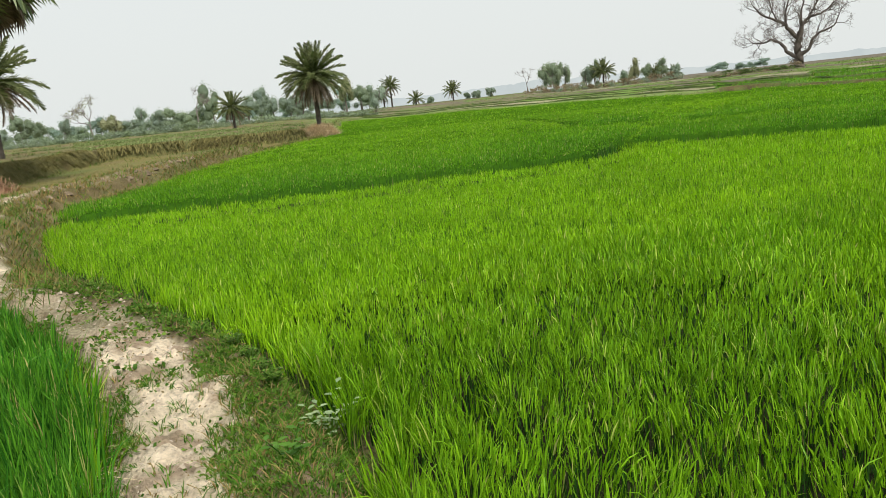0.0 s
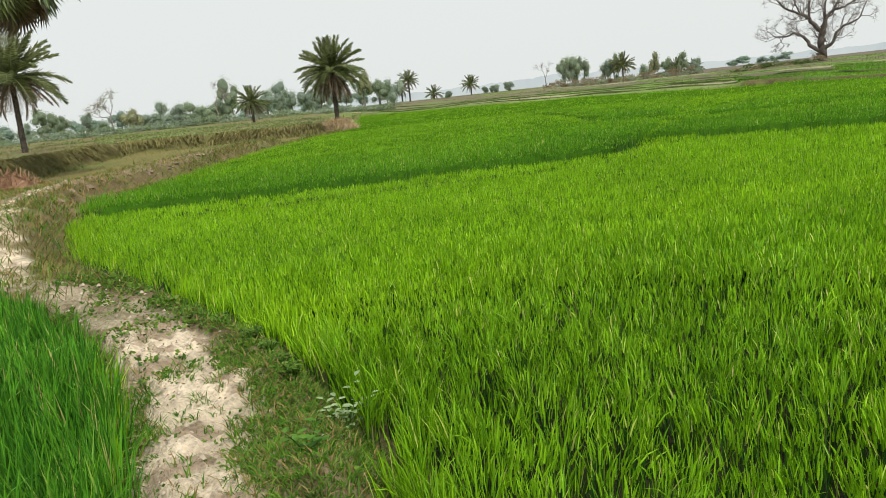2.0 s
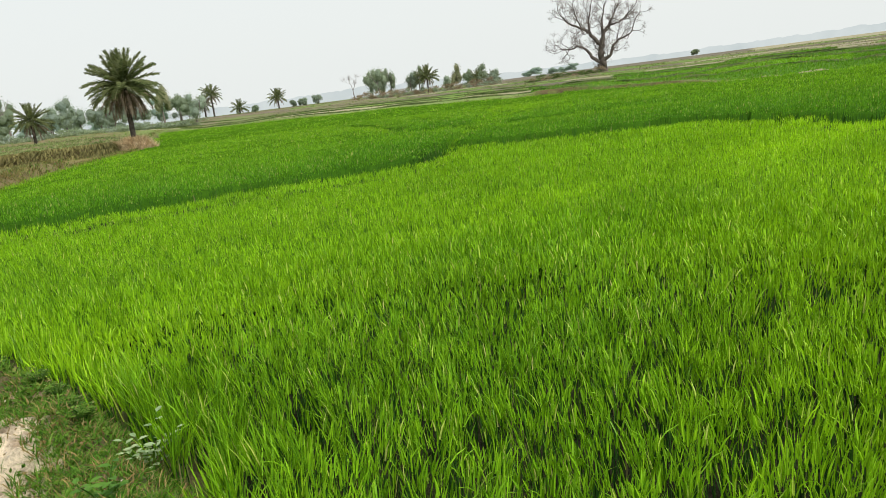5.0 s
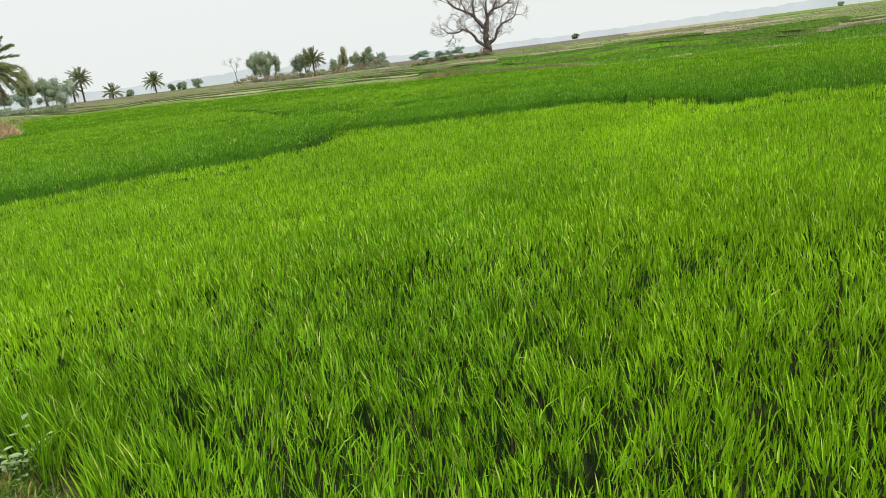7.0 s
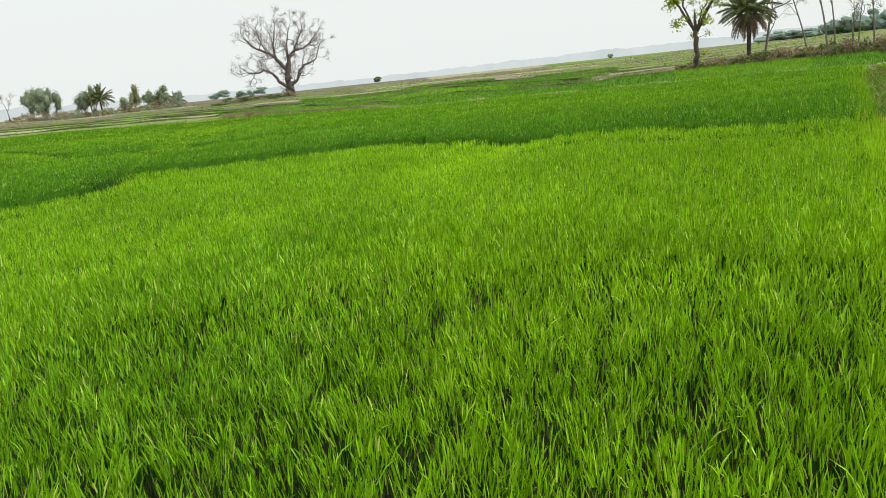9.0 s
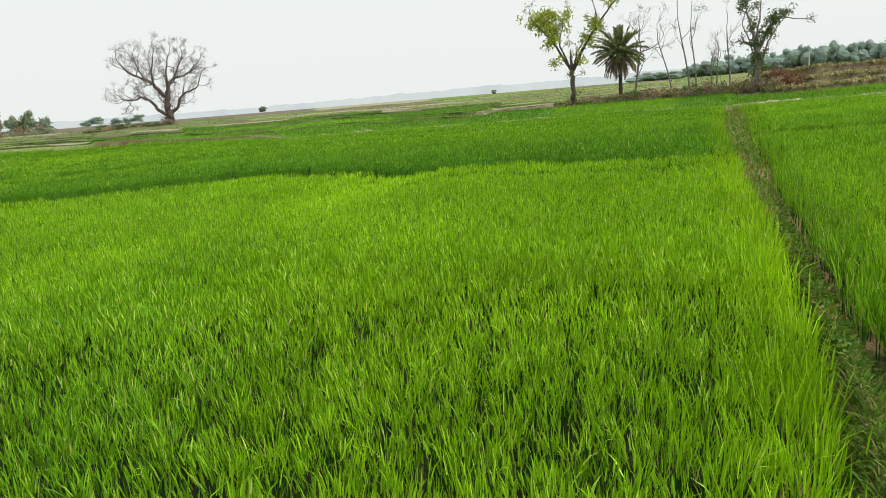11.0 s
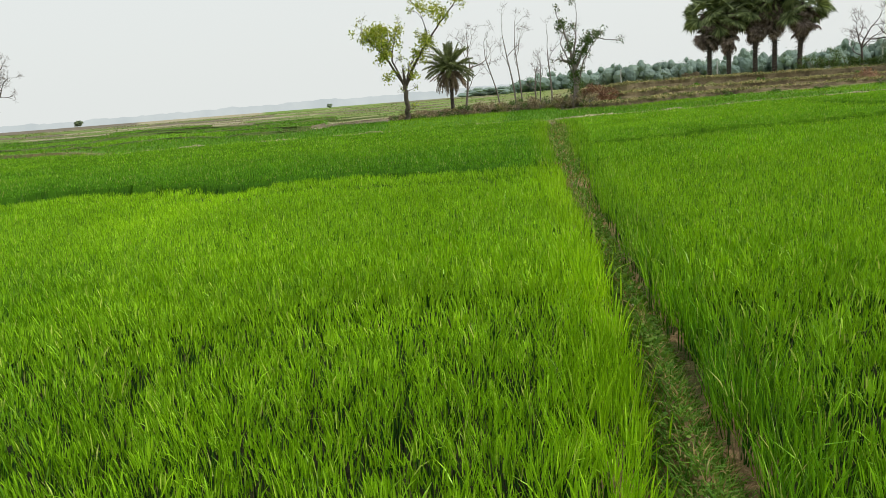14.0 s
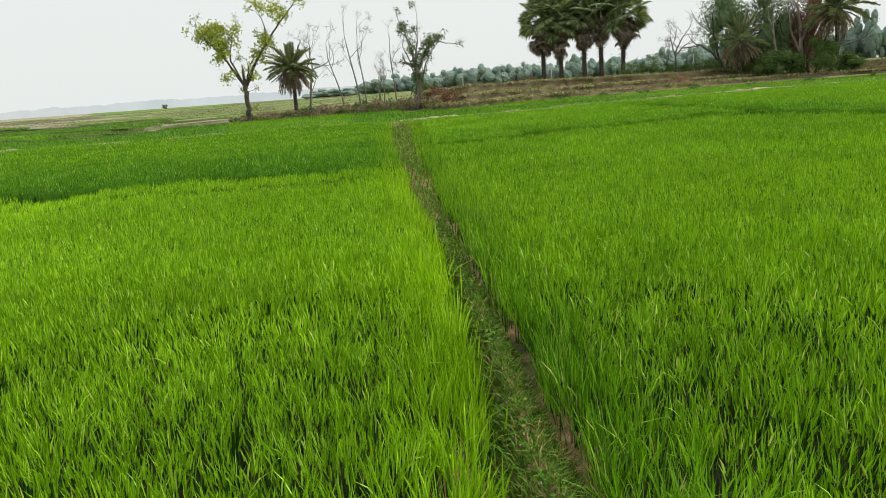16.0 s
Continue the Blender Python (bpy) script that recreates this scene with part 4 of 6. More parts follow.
def hedge_rows():
    """Dark rows of coarse grass along the borders of the dry terrace."""
    g = Geo()
    for line, h in (([(-40, 90), (-25, 89), (-21, 84), (-17, 76), (-13, 66), (-11, 61)], 0.30), ([(-40, 55), (-33, 60), (-25, 68), (-21, 82)], 0.24), ([(-26, 53.5), (-22, 53), (-19, 50), (-14, 49.5)], 0.22)):
        xy, out = along([polar(*p) for p in line], 0.02)
        n = len(xy)
        xy = xy + rng.normal(0, 0.22, (n, 2))
        on = rng.random(n) < 0.3 + 0.7 * smooth01(0.35, 0.5, wavy(xy[:, 0], xy[:, 1], 2.5))
        xy = xy[on]
        n = len(xy)
        z = soil_height(xy[:, 0], xy[:, 1])[0]
        blades(g, xy, z - 0.04, h * rng.uniform(0.5, 1.3, n), 0.045, rng.uniform(0.2, 1.0, n), 1)
    tagged(new("bund_grass", g.mesh("bund_grass", M_HEDGE)), "dark coarse grass along the borders of the dry terrace", "grass", kind="stuff")


hedge_rows()


def terrace_crop():
    """Low leafy plants on the terrace between the bank and the border grass."""
    g = Geo()
    x, y = scatter(46, 88, 0.62, -27, -10.5)
    d, az = np.hypot(x, y), np.degrees(np.arctan2(x, y))
    far = np.interp(az, [-25, -21, -17, -13, -11], [89, 84, 76, 66, 61])
    m = (line_dist(TERRACE, x, y) > 1.3) & (d < far - 0.5) & (rng.random(len(x)) < 0.35 + 0.6 * wavy(x, y, 4))
    x, y = x[m], y[m]
    p = np.repeat(np.column_stack([x, y, soil_height(x, y)[0] + 0.05]), 14, 0)
    leaves(g, p + rng.normal(0, 1, p.shape) * [0.17, 0.17, 0.05], 0.13, -0.3, 0.6)
    tagged(new("field_herbs", g.mesh("field_herbs", M_CROP)), "low pale green herbs growing on the dry terrace", "herbs", kind="stuff")


terrace_crop()


def bund_clods():
    """Dry clay clods heaped along the bund between the stubble and the paddy."""
    g = Geo()
    xy, out = along(FOOTPATH[9:], 0.03)
    d = np.hypot(xy[:, 0], xy[:, 1])
    keep = (d > 14) & (d < 33) & (rng.random(len(d)) < smooth01(15, 18, d) * smooth01(34, 28, d))
    xy, out = xy[keep], out[keep]
    n = len(xy)
    xy = xy + out * rng.uniform(-0.25, 0.75, (n, 1)) + rng.normal(0, 0.05, (n, 2))
    z = soil_height(xy[:, 0], xy[:, 1])[0] - 0.02
    r = np.minimum(0.03 + rng.exponential(0.035, n), 0.15)
    u = unit(np.array([[1, 0, 0], [0.5, 0.8, 0.1], [-0.5, 0.8, -0.1], [-1, 0, 0.1], [-0.4, -0.9, 0], [0.6, -0.8, 0.1], [0.1, 0.1, 0.9], [0, 0, -0.8]]))
    v = np.column_stack([xy, z])[:, None] + u[None] * r[:, None, None] * rng.uniform(0.6, 1.25, (n, 8, 1)) * [1, 1, 0.7]
    k = np.arange(n)[:, None] * 8
    g.add(v, None, np.concatenate([k + np.array([[i, (i + 1) % 6, 6]]) for i in range(6)] + [k + np.array([[(i + 1) % 6, i, 7]]) for i in range(6)]))
    tagged(new("clay_clods", g.mesh("clay_clods", M_CLOD)), "dry tan clay clods heaped along the bund", "clay clods", kind="stuff")


bund_clods()


def shoulder_grass():
    """Rank green and withered grass on the slope between the west bund and the paddy."""
    live, dead = Geo(), Geo()
    xy, out = along(LEFT_EDGE[8:] + [polar(*p) for p in EDGE_MAIN[:7]], 0.004)
    n = len(xy)
    xy = xy - out * (rng.uniform(-0.1, 1.25, n) ** 1.0)[:, None] + rng.normal(0, 0.06, (n, 2))
    a, b, c = paddies(xy[:, 0], xy[:, 1])
    on = ~a & (rng.random(n) < 0.25 + 0.75 * smooth01(0.35, 0.55, wavy(xy[:, 0], xy[:, 1], 0.9)))
    xy = xy[on]
    n, d = len(xy), np.hypot(xy[:, 0], xy[:, 1])
    z = soil_height(xy[:, 0], xy[:, 1])[0]
    green = rng.random(n) < 0.2 + 0.6 * smooth01(0.4, 0.6, wavy(xy[:, 0] + 5, xy[:, 1], 1.6)) * smooth01(24, 10, d)
    for geo, m in ((live, green), (dead, ~green)):
        k = m.sum()
        blades(geo, xy[m], z[m] - 0.02, rng.uniform(0.08, 0.26, k), 0.0009 * d[m] + 0.004, rng.uniform(0.3, 1.4, k), 2)
    tagged(new("bund_grass", live.mesh("bund_grass", M_WEED)), "rank green grass on the shoulder of the bund", "grass", kind="stuff")
    tagged(new("dry_grass", dead.mesh("dry_grass", M_DRAPE)), "withered grass on the shoulder of the bund", "grass", kind="stuff")


shoulder_grass()

# ---- palms ----
def frond_mesh(name, material, length, leaflets, drop, fold=0.5, leaf=0.42, width=0.035):
    """One feather leaf along +x: an arching midrib with a row of leaflets on each side."""
    g = Geo()
    s = np.linspace(0, 1, 9)
    line = lambda s: np.stack([length * (s - 0.18 * drop * s ** 2), 0 * s, length * (0.16 * s - drop * s ** 2.1)], -1)
    tube(g, line(s), 0.035 * (1.05 - s) + 0.006, 4)
    t = np.repeat(np.linspace(0.16, 0.99, leaflets), 2)
    sg = np.tile([1.0, -1.0], leaflets)
    p = line(t)
    d = unit(line(np.minimum(t + 0.02, 1.02)) - p)
    up = np.array([0, 0, 1.0])
    side = np.stack([0 * t, sg, 0 * t], -1)
    n = len(t)
    ll = leaf * np.sin(np.pi * np.clip(0.12 + 0.8 * t, 0, 1)) ** 0.6 * rng.uniform(0.8, 1.1, n)
    way = unit(0.75 * side + 0.75 * d + up * (fold * 0.6 + rng.normal(0, 0.22, (n, 1))) - up * 0.1)
    tip = p + way * ll[:, None] - up * 0.10 * ll[:, None]
    mid = p + way * ll[:, None] * 0.45
    cross = unit(np.cross(way, side + 0.3 * up)) * width
    g.add(np.stack([p, mid + cross, tip, mid - cross], 1), np.arange(4 * n).reshape(-1, 4))
    return g.mesh(name, material)


FRONDS = [frond_mesh("frond", M_PALM, 2.7, 74, k, 0.30, 0.50, 0.026) for k in (0.05, 0.24, 0.42)]
DRYFRONDS = [frond_mesh("dry_frond", M_PALMDRY, 2.5, 50, k, 0.1, 0.4, 0.024) for k in (0.35, 0.6)]


def palm_trunk(height, radius, lean=(0.0, 0.0), boots=0.02, name="trunk"):
    g = Geo()
    k = max(8, int(height / 0.12))
    s = np.linspace(0, 1, k)
    pts = np.stack([lean[0] * s ** 1.5, lean[1] * s ** 1.5, height * s], -1)
    r = radius * (1.0 + 0.25 * np.exp(-s * 9) + 0.18 * smooth01(0.8, 1, s)) * (1 + 0.10 * (np.arange(k) % 2))
    tube(g, pts, r, 10, 0.07)
    n = int(height * 26)
    t, a = np.linspace(0.03, 0.98, n), np.arange(n) * 2.4
    p = np.stack([np.interp(t, s, pts[:, i]) for i in range(3)], -1)
    out = np.stack([np.cos(a), np.sin(a), 0 * a], -1)
    sd = np.stack([-np.sin(a), np.cos(a), 0 * a], -1)
    b = p + out * radius * 0.95
    e = b + out * boots * rng.uniform(0.6, 1.5, (n, 1)) + np.array([0, 0, boots * 1.3])
    w = sd * radius * 0.35
    v = np.stack([b - w - [0, 0, .05], b + w - [0, 0, .05], e + w * 0.5, e - w * 0.5, b + w * .6 + [0, 0, .05], b - w * .6 + [0, 0, .05]], 1)
    i = np.arange(n)[:, None] * 6
    g.add(v, np.concatenate([i + np.array([[0, 1, 2, 3]]), i + np.array([[3, 2, 4, 5]])]))
    return g.mesh(name, M_PALMBARK)


def date_palm(az, d, el, height, crown, label, fronds=46, dry=16, lean=(0, 0), trunk=0.14, group="date palms", limp=False):
    """A feather palm: bark-scaled trunk, a round head of fronds, older brown ones hanging below."""
    x, y = polar(az, d)
    z = EYE + d * math.tan(radians(el))
    ob = empty("date_palm", pose(x, y, ground_z(x, y) - 0.05, 0, 0, rng.uniform(0, 360)), label, "palm tree", group)
    part("trunk", palm_trunk(height, trunk, lean), M_PALMBARK, ob, "rough leaf-scarred dark trunk")
    top = Vector((lean[0], lean[1], height))
    for i in range(fronds):
        u = (i + 0.5) / fronds
        up = 88 - 108 * u ** 0.85 + rng.normal(0, 5)
        me = FRONDS[2 if limp else 0 if u < 0.25 else 1 if u < 0.6 else 2]
        f = part("frond", me, None, ob)
        sc = crown / 2.7 * rng.uniform(0.88, 1.08) * (0.8 + 0.2 * min(1, u * 4))
        f.matrix_basis = Matrix.Translation(top) @ pose(0, 0, 0, rng.normal(0, 12), -up, i * 137.5) @ Matrix.Scale(sc, 4)
    for i in range(dry):
        f = part("dry_frond", DRYFRONDS[i % 2], None, ob, "dry brown hanging frond")
        f.matrix_basis = Matrix.Translation(top - Vector((0, 0, 0.15))) @ pose(0, 0, 0, rng.normal(0, 15), rng.uniform(10, 58), i * 137.5 + 40) @ Matrix.Scale(crown / 2.7 * rng.uniform(0.7, 0.95), 4)
    return ob


def fan_mesh(name, material, size, droop):
    """One fan leaf along +x: stalk and a pleated half-round blade with free tips."""
    g = Geo()
    tube(g, [(0, 0, 0), (size * 0.5, 0, size * 0.06), (size, 0, 0.0)], [0.035, 0.025, 0.02], 4)
    n = 26
    a = np.linspace(-2.0, 2.0, n + 1)
    mid = (a[:-1] + a[1:]) / 2
    r = size * rng.uniform(0.82, 1.05, n)
    hub = np.array([size, 0, 0.0])
    ring = lambda ang, rad, lift: hub + np.stack([rad * np.cos(ang), rad * np.sin(ang), lift - droop * (rad / size) ** 2 * size * 0.5], -1)
    inner = 0.62 * size
    z = 0.05 * size
    v = np.stack([np.broadcast_to(hub, (n, 3)), ring(a[:-1], inner + 0 * mid, 0 * mid), ring(mid, r * 0.72, z + 0 * mid), ring(mid, r, 0 * mid - 0.12 * size), ring(a[1:], inner + 0 * mid, 0 * mid)], 1)
    i = np.arange(n)[:, None] * 5
    g.add(v, None, np.concatenate([i + np.array([[0, 1, 2]]), i + np.array([[0, 2, 4]]), i + np.array([[1, 3, 2]]), i + np.array([[2, 3, 4]])]))
    return g.mesh(name, material)


FANS = [fan_mesh("fan_leaf", M_FAN, 1.15, k) for k in (0.05, 0.5)]
DRYFANS = [fan_mesh("dry_fan_leaf", M_DEADFAN, 1.0, k) for k in (0.6, 0.9)]


def stub_mesh(material):
    g = Geo()
    tube(g, [(0, 0, 0), (0.22, 0, 0.03), (0.42, 0, 0.10)], [0.05, 0.04, 0.03], 4)
    return g.mesh("leaf_stub", material)


STUB = stub_mesh(M_PALMBARK)


def whisker_mesh():
    g = Geo()
    tube(g, [(0, 0, 0), (0.28, 0, -0.02), (0.58, 0, -0.16)], [0.05, 0.04, 0.025], 3)
    return g.mesh("dry_stalk", M_PALMBARK)


WHISKER = whisker_mesh()


def fan_palm(az, d, el, height, label, fans=34, dry=14, stubs=90, radius=0.26, size=1.0, lean=(0, 0), group="fan palms", thin=False):
    """A fan palm: thick trunk set with the stubs of old stalks, a heavy head of fan leaves."""
    x, y = polar(az, d)
    z = EYE + d * math.tan(radians(el))
    ob = empty("fan_palm", pose(x, y, ground_z(x, y) - 0.05, 0, 0, -az), label, "palm tree", group)
    part("trunk", palm_trunk(height, radius, lean, 0.09), M_PALMBARK, ob, "dark rough trunk")
    for i in range(stubs):
        s = (i + 0.5) / stubs
        h = (height * 0.3 if thin else 0.25) + (height * 0.7 - 0.2 if thin else height - 0.4) * s
        at = Vector((lean[0] * (h / height) ** 1.5, lean[1] * (h / height) ** 1.5, h))
        p = part("dry_stalk" if thin else "leaf_stub", WHISKER if thin else STUB, None, ob)
        p.matrix_basis = Matrix.Translation(at) @ pose(0, 0, 0, 0, rng.uniform(-25, 15), i * 137.5) @ Matrix.Translation((radius * 0.85, 0, 0)) @ Matrix.Scale(size * rng.uniform(0.6, 1.15) * (0.35 + 0.75 * s if thin else 1), 4)
    top = Vector((lean[0], lean[1], height))
    for i in range(fans):
        u = (i + 0.5) / fans
        p = part("fan_leaf", FANS[0 if thin or u < 0.5 else 1], None, ob)
        p.matrix_basis = Matrix.Translation(top + Vector((0, 0, 0.25 * (1 - u)))) @ pose(0, 0, 0, rng.normal(0, 35), -(82 - 125 * u) + rng.normal(0, 14), i * 137.5 + rng.normal(0, 20)) @ Matrix.Scale(size * rng.uniform(0.85, 1.15), 4)
    for i in range(dry):
        p = part("dry_fan_leaf", DRYFANS[i % 2], None, ob, "brown withered fan leaf")
        p.matrix_basis = Matrix.Translation(top - Vector((0, 0, (rng.uniform(-0.1, 2.3) if thin else rng.uniform(0.0, 0.3 + 0.022 * dry))))) @ pose(0, 0, 0, rng.normal(0, 40), rng.uniform(5, 85), i * 137.5 + 20) @ Matrix.Scale(size * (rng.uniform(0.4, 0.78) if thin else rng.uniform(0.8, 1.1)), 4)
    return ob


# ---- branching trees ----
def grow(g, p, d, length, radius, depth, wander, split, tips, up=0.1, shrink=0.72, sides=6, first=0.45):
    """A limb that wanders, tapers and forks; leaves its end points in tips."""
    n = 5 if depth > 1 else 4
    pts, way = [np.array(p, float)], np.array(d, float)
    for i in range(n):
        way = unit(way + rng.normal(0, wander, 3) + np.array([0, 0, up]))
        pts.append(pts[-1] + way * length / n)
    end = radius * (0.62 if depth else 0.35)
    tube(g, pts, np.linspace(radius, end, n + 1), max(3, sides))
    if depth == 0:
        tips.append(pts[-1])
        tips.append(pts[-2])
        return
    for i in range(split):
        a = rng.uniform(0, 2 * np.pi)
        turn = unit(np.cross(way, [math.cos(a), math.sin(a), 0.3]))
        k = n if i < 2 else rng.integers(2, n + 1)
        spread = rng.uniform(0.35, 0.85)
        grow(g, pts[k], unit(way + turn * spread), length * shrink * rng.uniform(0.75, 1.15), end * rng.uniform(0.62, 0.85), depth - 1, wander, split, tips, up, shrink, sides - 1)


def tree_root(name, az, d, el, label, category="tree", group="", sink=0.1):
    x, y = polar(az, d)
    z = EYE + d * math.tan(radians(el))
    g = ground_z(x, y) if d < 300 else z
    return empty(name, pose(x, y, g - 0.05 if d < 110 else min(z, g) - sink, 0, 0, -az), label, category, group)


def bushy(g, centre, radii, count, size, holes=0.45, fill=60):
    """Leaves in uneven clumps within an egg-shaped space."""
    k = max(5, count // fill)
    c = unit(rng.normal(size=(k, 3))) * rng.uniform(0.35, 1, (k, 1)) ** 0.6 * np.asarray(radii)
    which = rng.integers(0, k, count)
    at = np.asarray(centre) + c[which] + rng.normal(0, 0.24, (count, 3)) * np.asarray(radii) * holes * 1.6
    leaves(g, at, size)


def core(g, centre, radii, lumps=0.35):
    """The dense inside of a far crown: an uneven, lumpy egg of leaf mass."""
    u, v = np.meshgrid(np.linspace(0, 2 * np.pi, 13), np.linspace(0.12, np.pi - 0.12, 8))
    r = 1 - lumps * rng.random(u.shape)
    r[:, -1] = r[:, 0]
    p = np.stack([np.cos(u) * np.sin(v), np.sin(u) * np.sin(v), np.cos(v)], -1) * r[..., None] * np.asarray(radii) + np.asarray(centre)
    k, s = np.meshgrid(np.arange(7), np.arange(12), indexing="ij")
    g.add(p, np.stack([k * 13 + s, (k + 1) * 13 + s, (k + 1) * 13 + s + 1, k * 13 + s + 1], -1))


def puffs(g, centre, radii, count, leaf_count, leaf, lumps=0.3):
    """A rounded crown: lumpy masses of foliage heaped in a dome, with leaves close on their surface."""
    c, radii = np.asarray(centre, float), np.asarray(radii, float)
    u = unit(rng.normal(size=(count, 3)) + [0, 0, 0.1]) * rng.uniform(0.3, 1.0, (count, 1))
    size = rng.uniform(0.26, 0.5, count)
    for p, k in zip(u, size):
        core(g, c + p * radii, radii * k * 0.8, lumps)
    w = rng.integers(0, count, leaf_count)
    at = c + (u[w] + unit(rng.normal(size=(leaf_count, 3))) * (size[w] * rng.uniform(0.62, 1.22, leaf_count))[:, None]) * radii
    leaves(g, at, leaf)



# ---- the trees of the place ----
date_palm(-9.8, 49, -0.35, 3.35, 2.4, "lone date palm with a full round head on a straw-covered mound", 64, 44)
date_palm(-16.0, 85, -0.45, 2.3, 2.2, "short dark date palm on the dry terrace", 44, 10)
date_palm(-31.4, 49, -0.2, 4.3, 3.1, "date palm with long drooping fronds behind the fan palm", 46, 18, (0.2, 0.1))
fan_palm(-34.9, 31.0, -1.6, 7.4, "tall fan palm with a stub-covered trunk on the dry terrace", 60, 12, 200, 0.22, 1.15, (2.35, 0.3))
date_palm(-4.1, 150, -0.1, 4.2, 2.5, "slender date palm in the far tree line", 34, 8)
date_palm(-4.7, 152, -0.1, 2.6, 2.2, "slender date palm in the far tree line", 30, 8)
date_palm(-2.25, 165, -0.05, 1.2, 2.2, "short date palm at the far field edge", 30, 8)
date_palm(0.62, 165, -0.05, 2.4, 2.4, "date palm at the far field edge", 34, 8)
date_palm(12.0, 150, 0.2, 3.0, 2.8, "date palm among scrub on the far bank", 40, 8)
date_palm(58.95, 48, -0.75, 3.0, 1.8, "date palm beside a bare sapling on the scrubby bund", 50, 52, (0, 0), 0.11)
GROUP = "fan palms on the terrace"
for az, h, k in ((77.7, 5.2, 0.0), (79.0, 5.0, -0.1), (80.7, 5.6, 0.05), (81.95, 5.9, -0.1), (83.5, 5.2, 0.15)):
    fan_palm(az, 72, 0.0, h + 0.45, "fan palm in a row of five with brown withered lower leaves", 36, 50, 130, 0.17, 1.1, (k, 0), GROUP, True)


def limb_tree(name, az, d, label, trunk, limbs, bark, depth, split, wander, leaf=None, leaf_size=0.15, per_tip=3, puff=0.35, up=0.06, shrink=0.72, twigs=None, category="tree", group=""):
    """A tree: trunk of (height, radius, lean), limbs of (start height, x, y, z direction, length, radius), twigs to the given depth, leaves at the ends."""
    ob = tree_root(name, az, d, 0, label, category, group)
    wood, fine, tips = Geo(), Geo(), []
    h, r, lean = trunk
    s = np.linspace(0, 1, 7)
    axis = np.stack([lean * s ** 1.3 + 0.04 * np.sin(5 * s), 0.03 * np.sin(7 * s), h * s], -1)
    tube(wood, axis, r * (1.0 - 0.4 * s + 0.45 * np.exp(-8 * s)), 9, 0.05)
    for z0, x, y, z, length, rad in limbs:
        f = np.array([np.interp(z0 / h, s, axis[:, i]) for i in range(3)])
        grow(wood, f, unit(np.array([x, y, z], float)), length, rad, depth, wander, split, tips, up, shrink, 7)
    part("trunk", wood, bark, ob, "", True)
    tips = np.array(tips)
    if twigs:
        count, length, thick = twigs
        p = tips[rng.integers(0, len(tips), count)]
        for q in p:
            e = unit(rng.normal(size=3) + np.array([0, 0, 0.5])) * length * rng.uniform(0.5, 1.3)
            m = q + e * 0.5 + rng.normal(0, 0.12, 3) * length
            tube(fine, [q, m, q + e], [thick, thick * 0.8, thick * 0.4], 3)
        tagged(part("twig", fine, M_TWIG, ob, "fine leafless twigs"), kind="stuff")
    if leaf:
        g = Geo()
        at = np.repeat(tips, per_tip, 0)
        leaves(g, at + rng.normal(0, puff, at.shape), leaf_size, 0.3)
        part("crown", g, leaf, ob)
    return ob


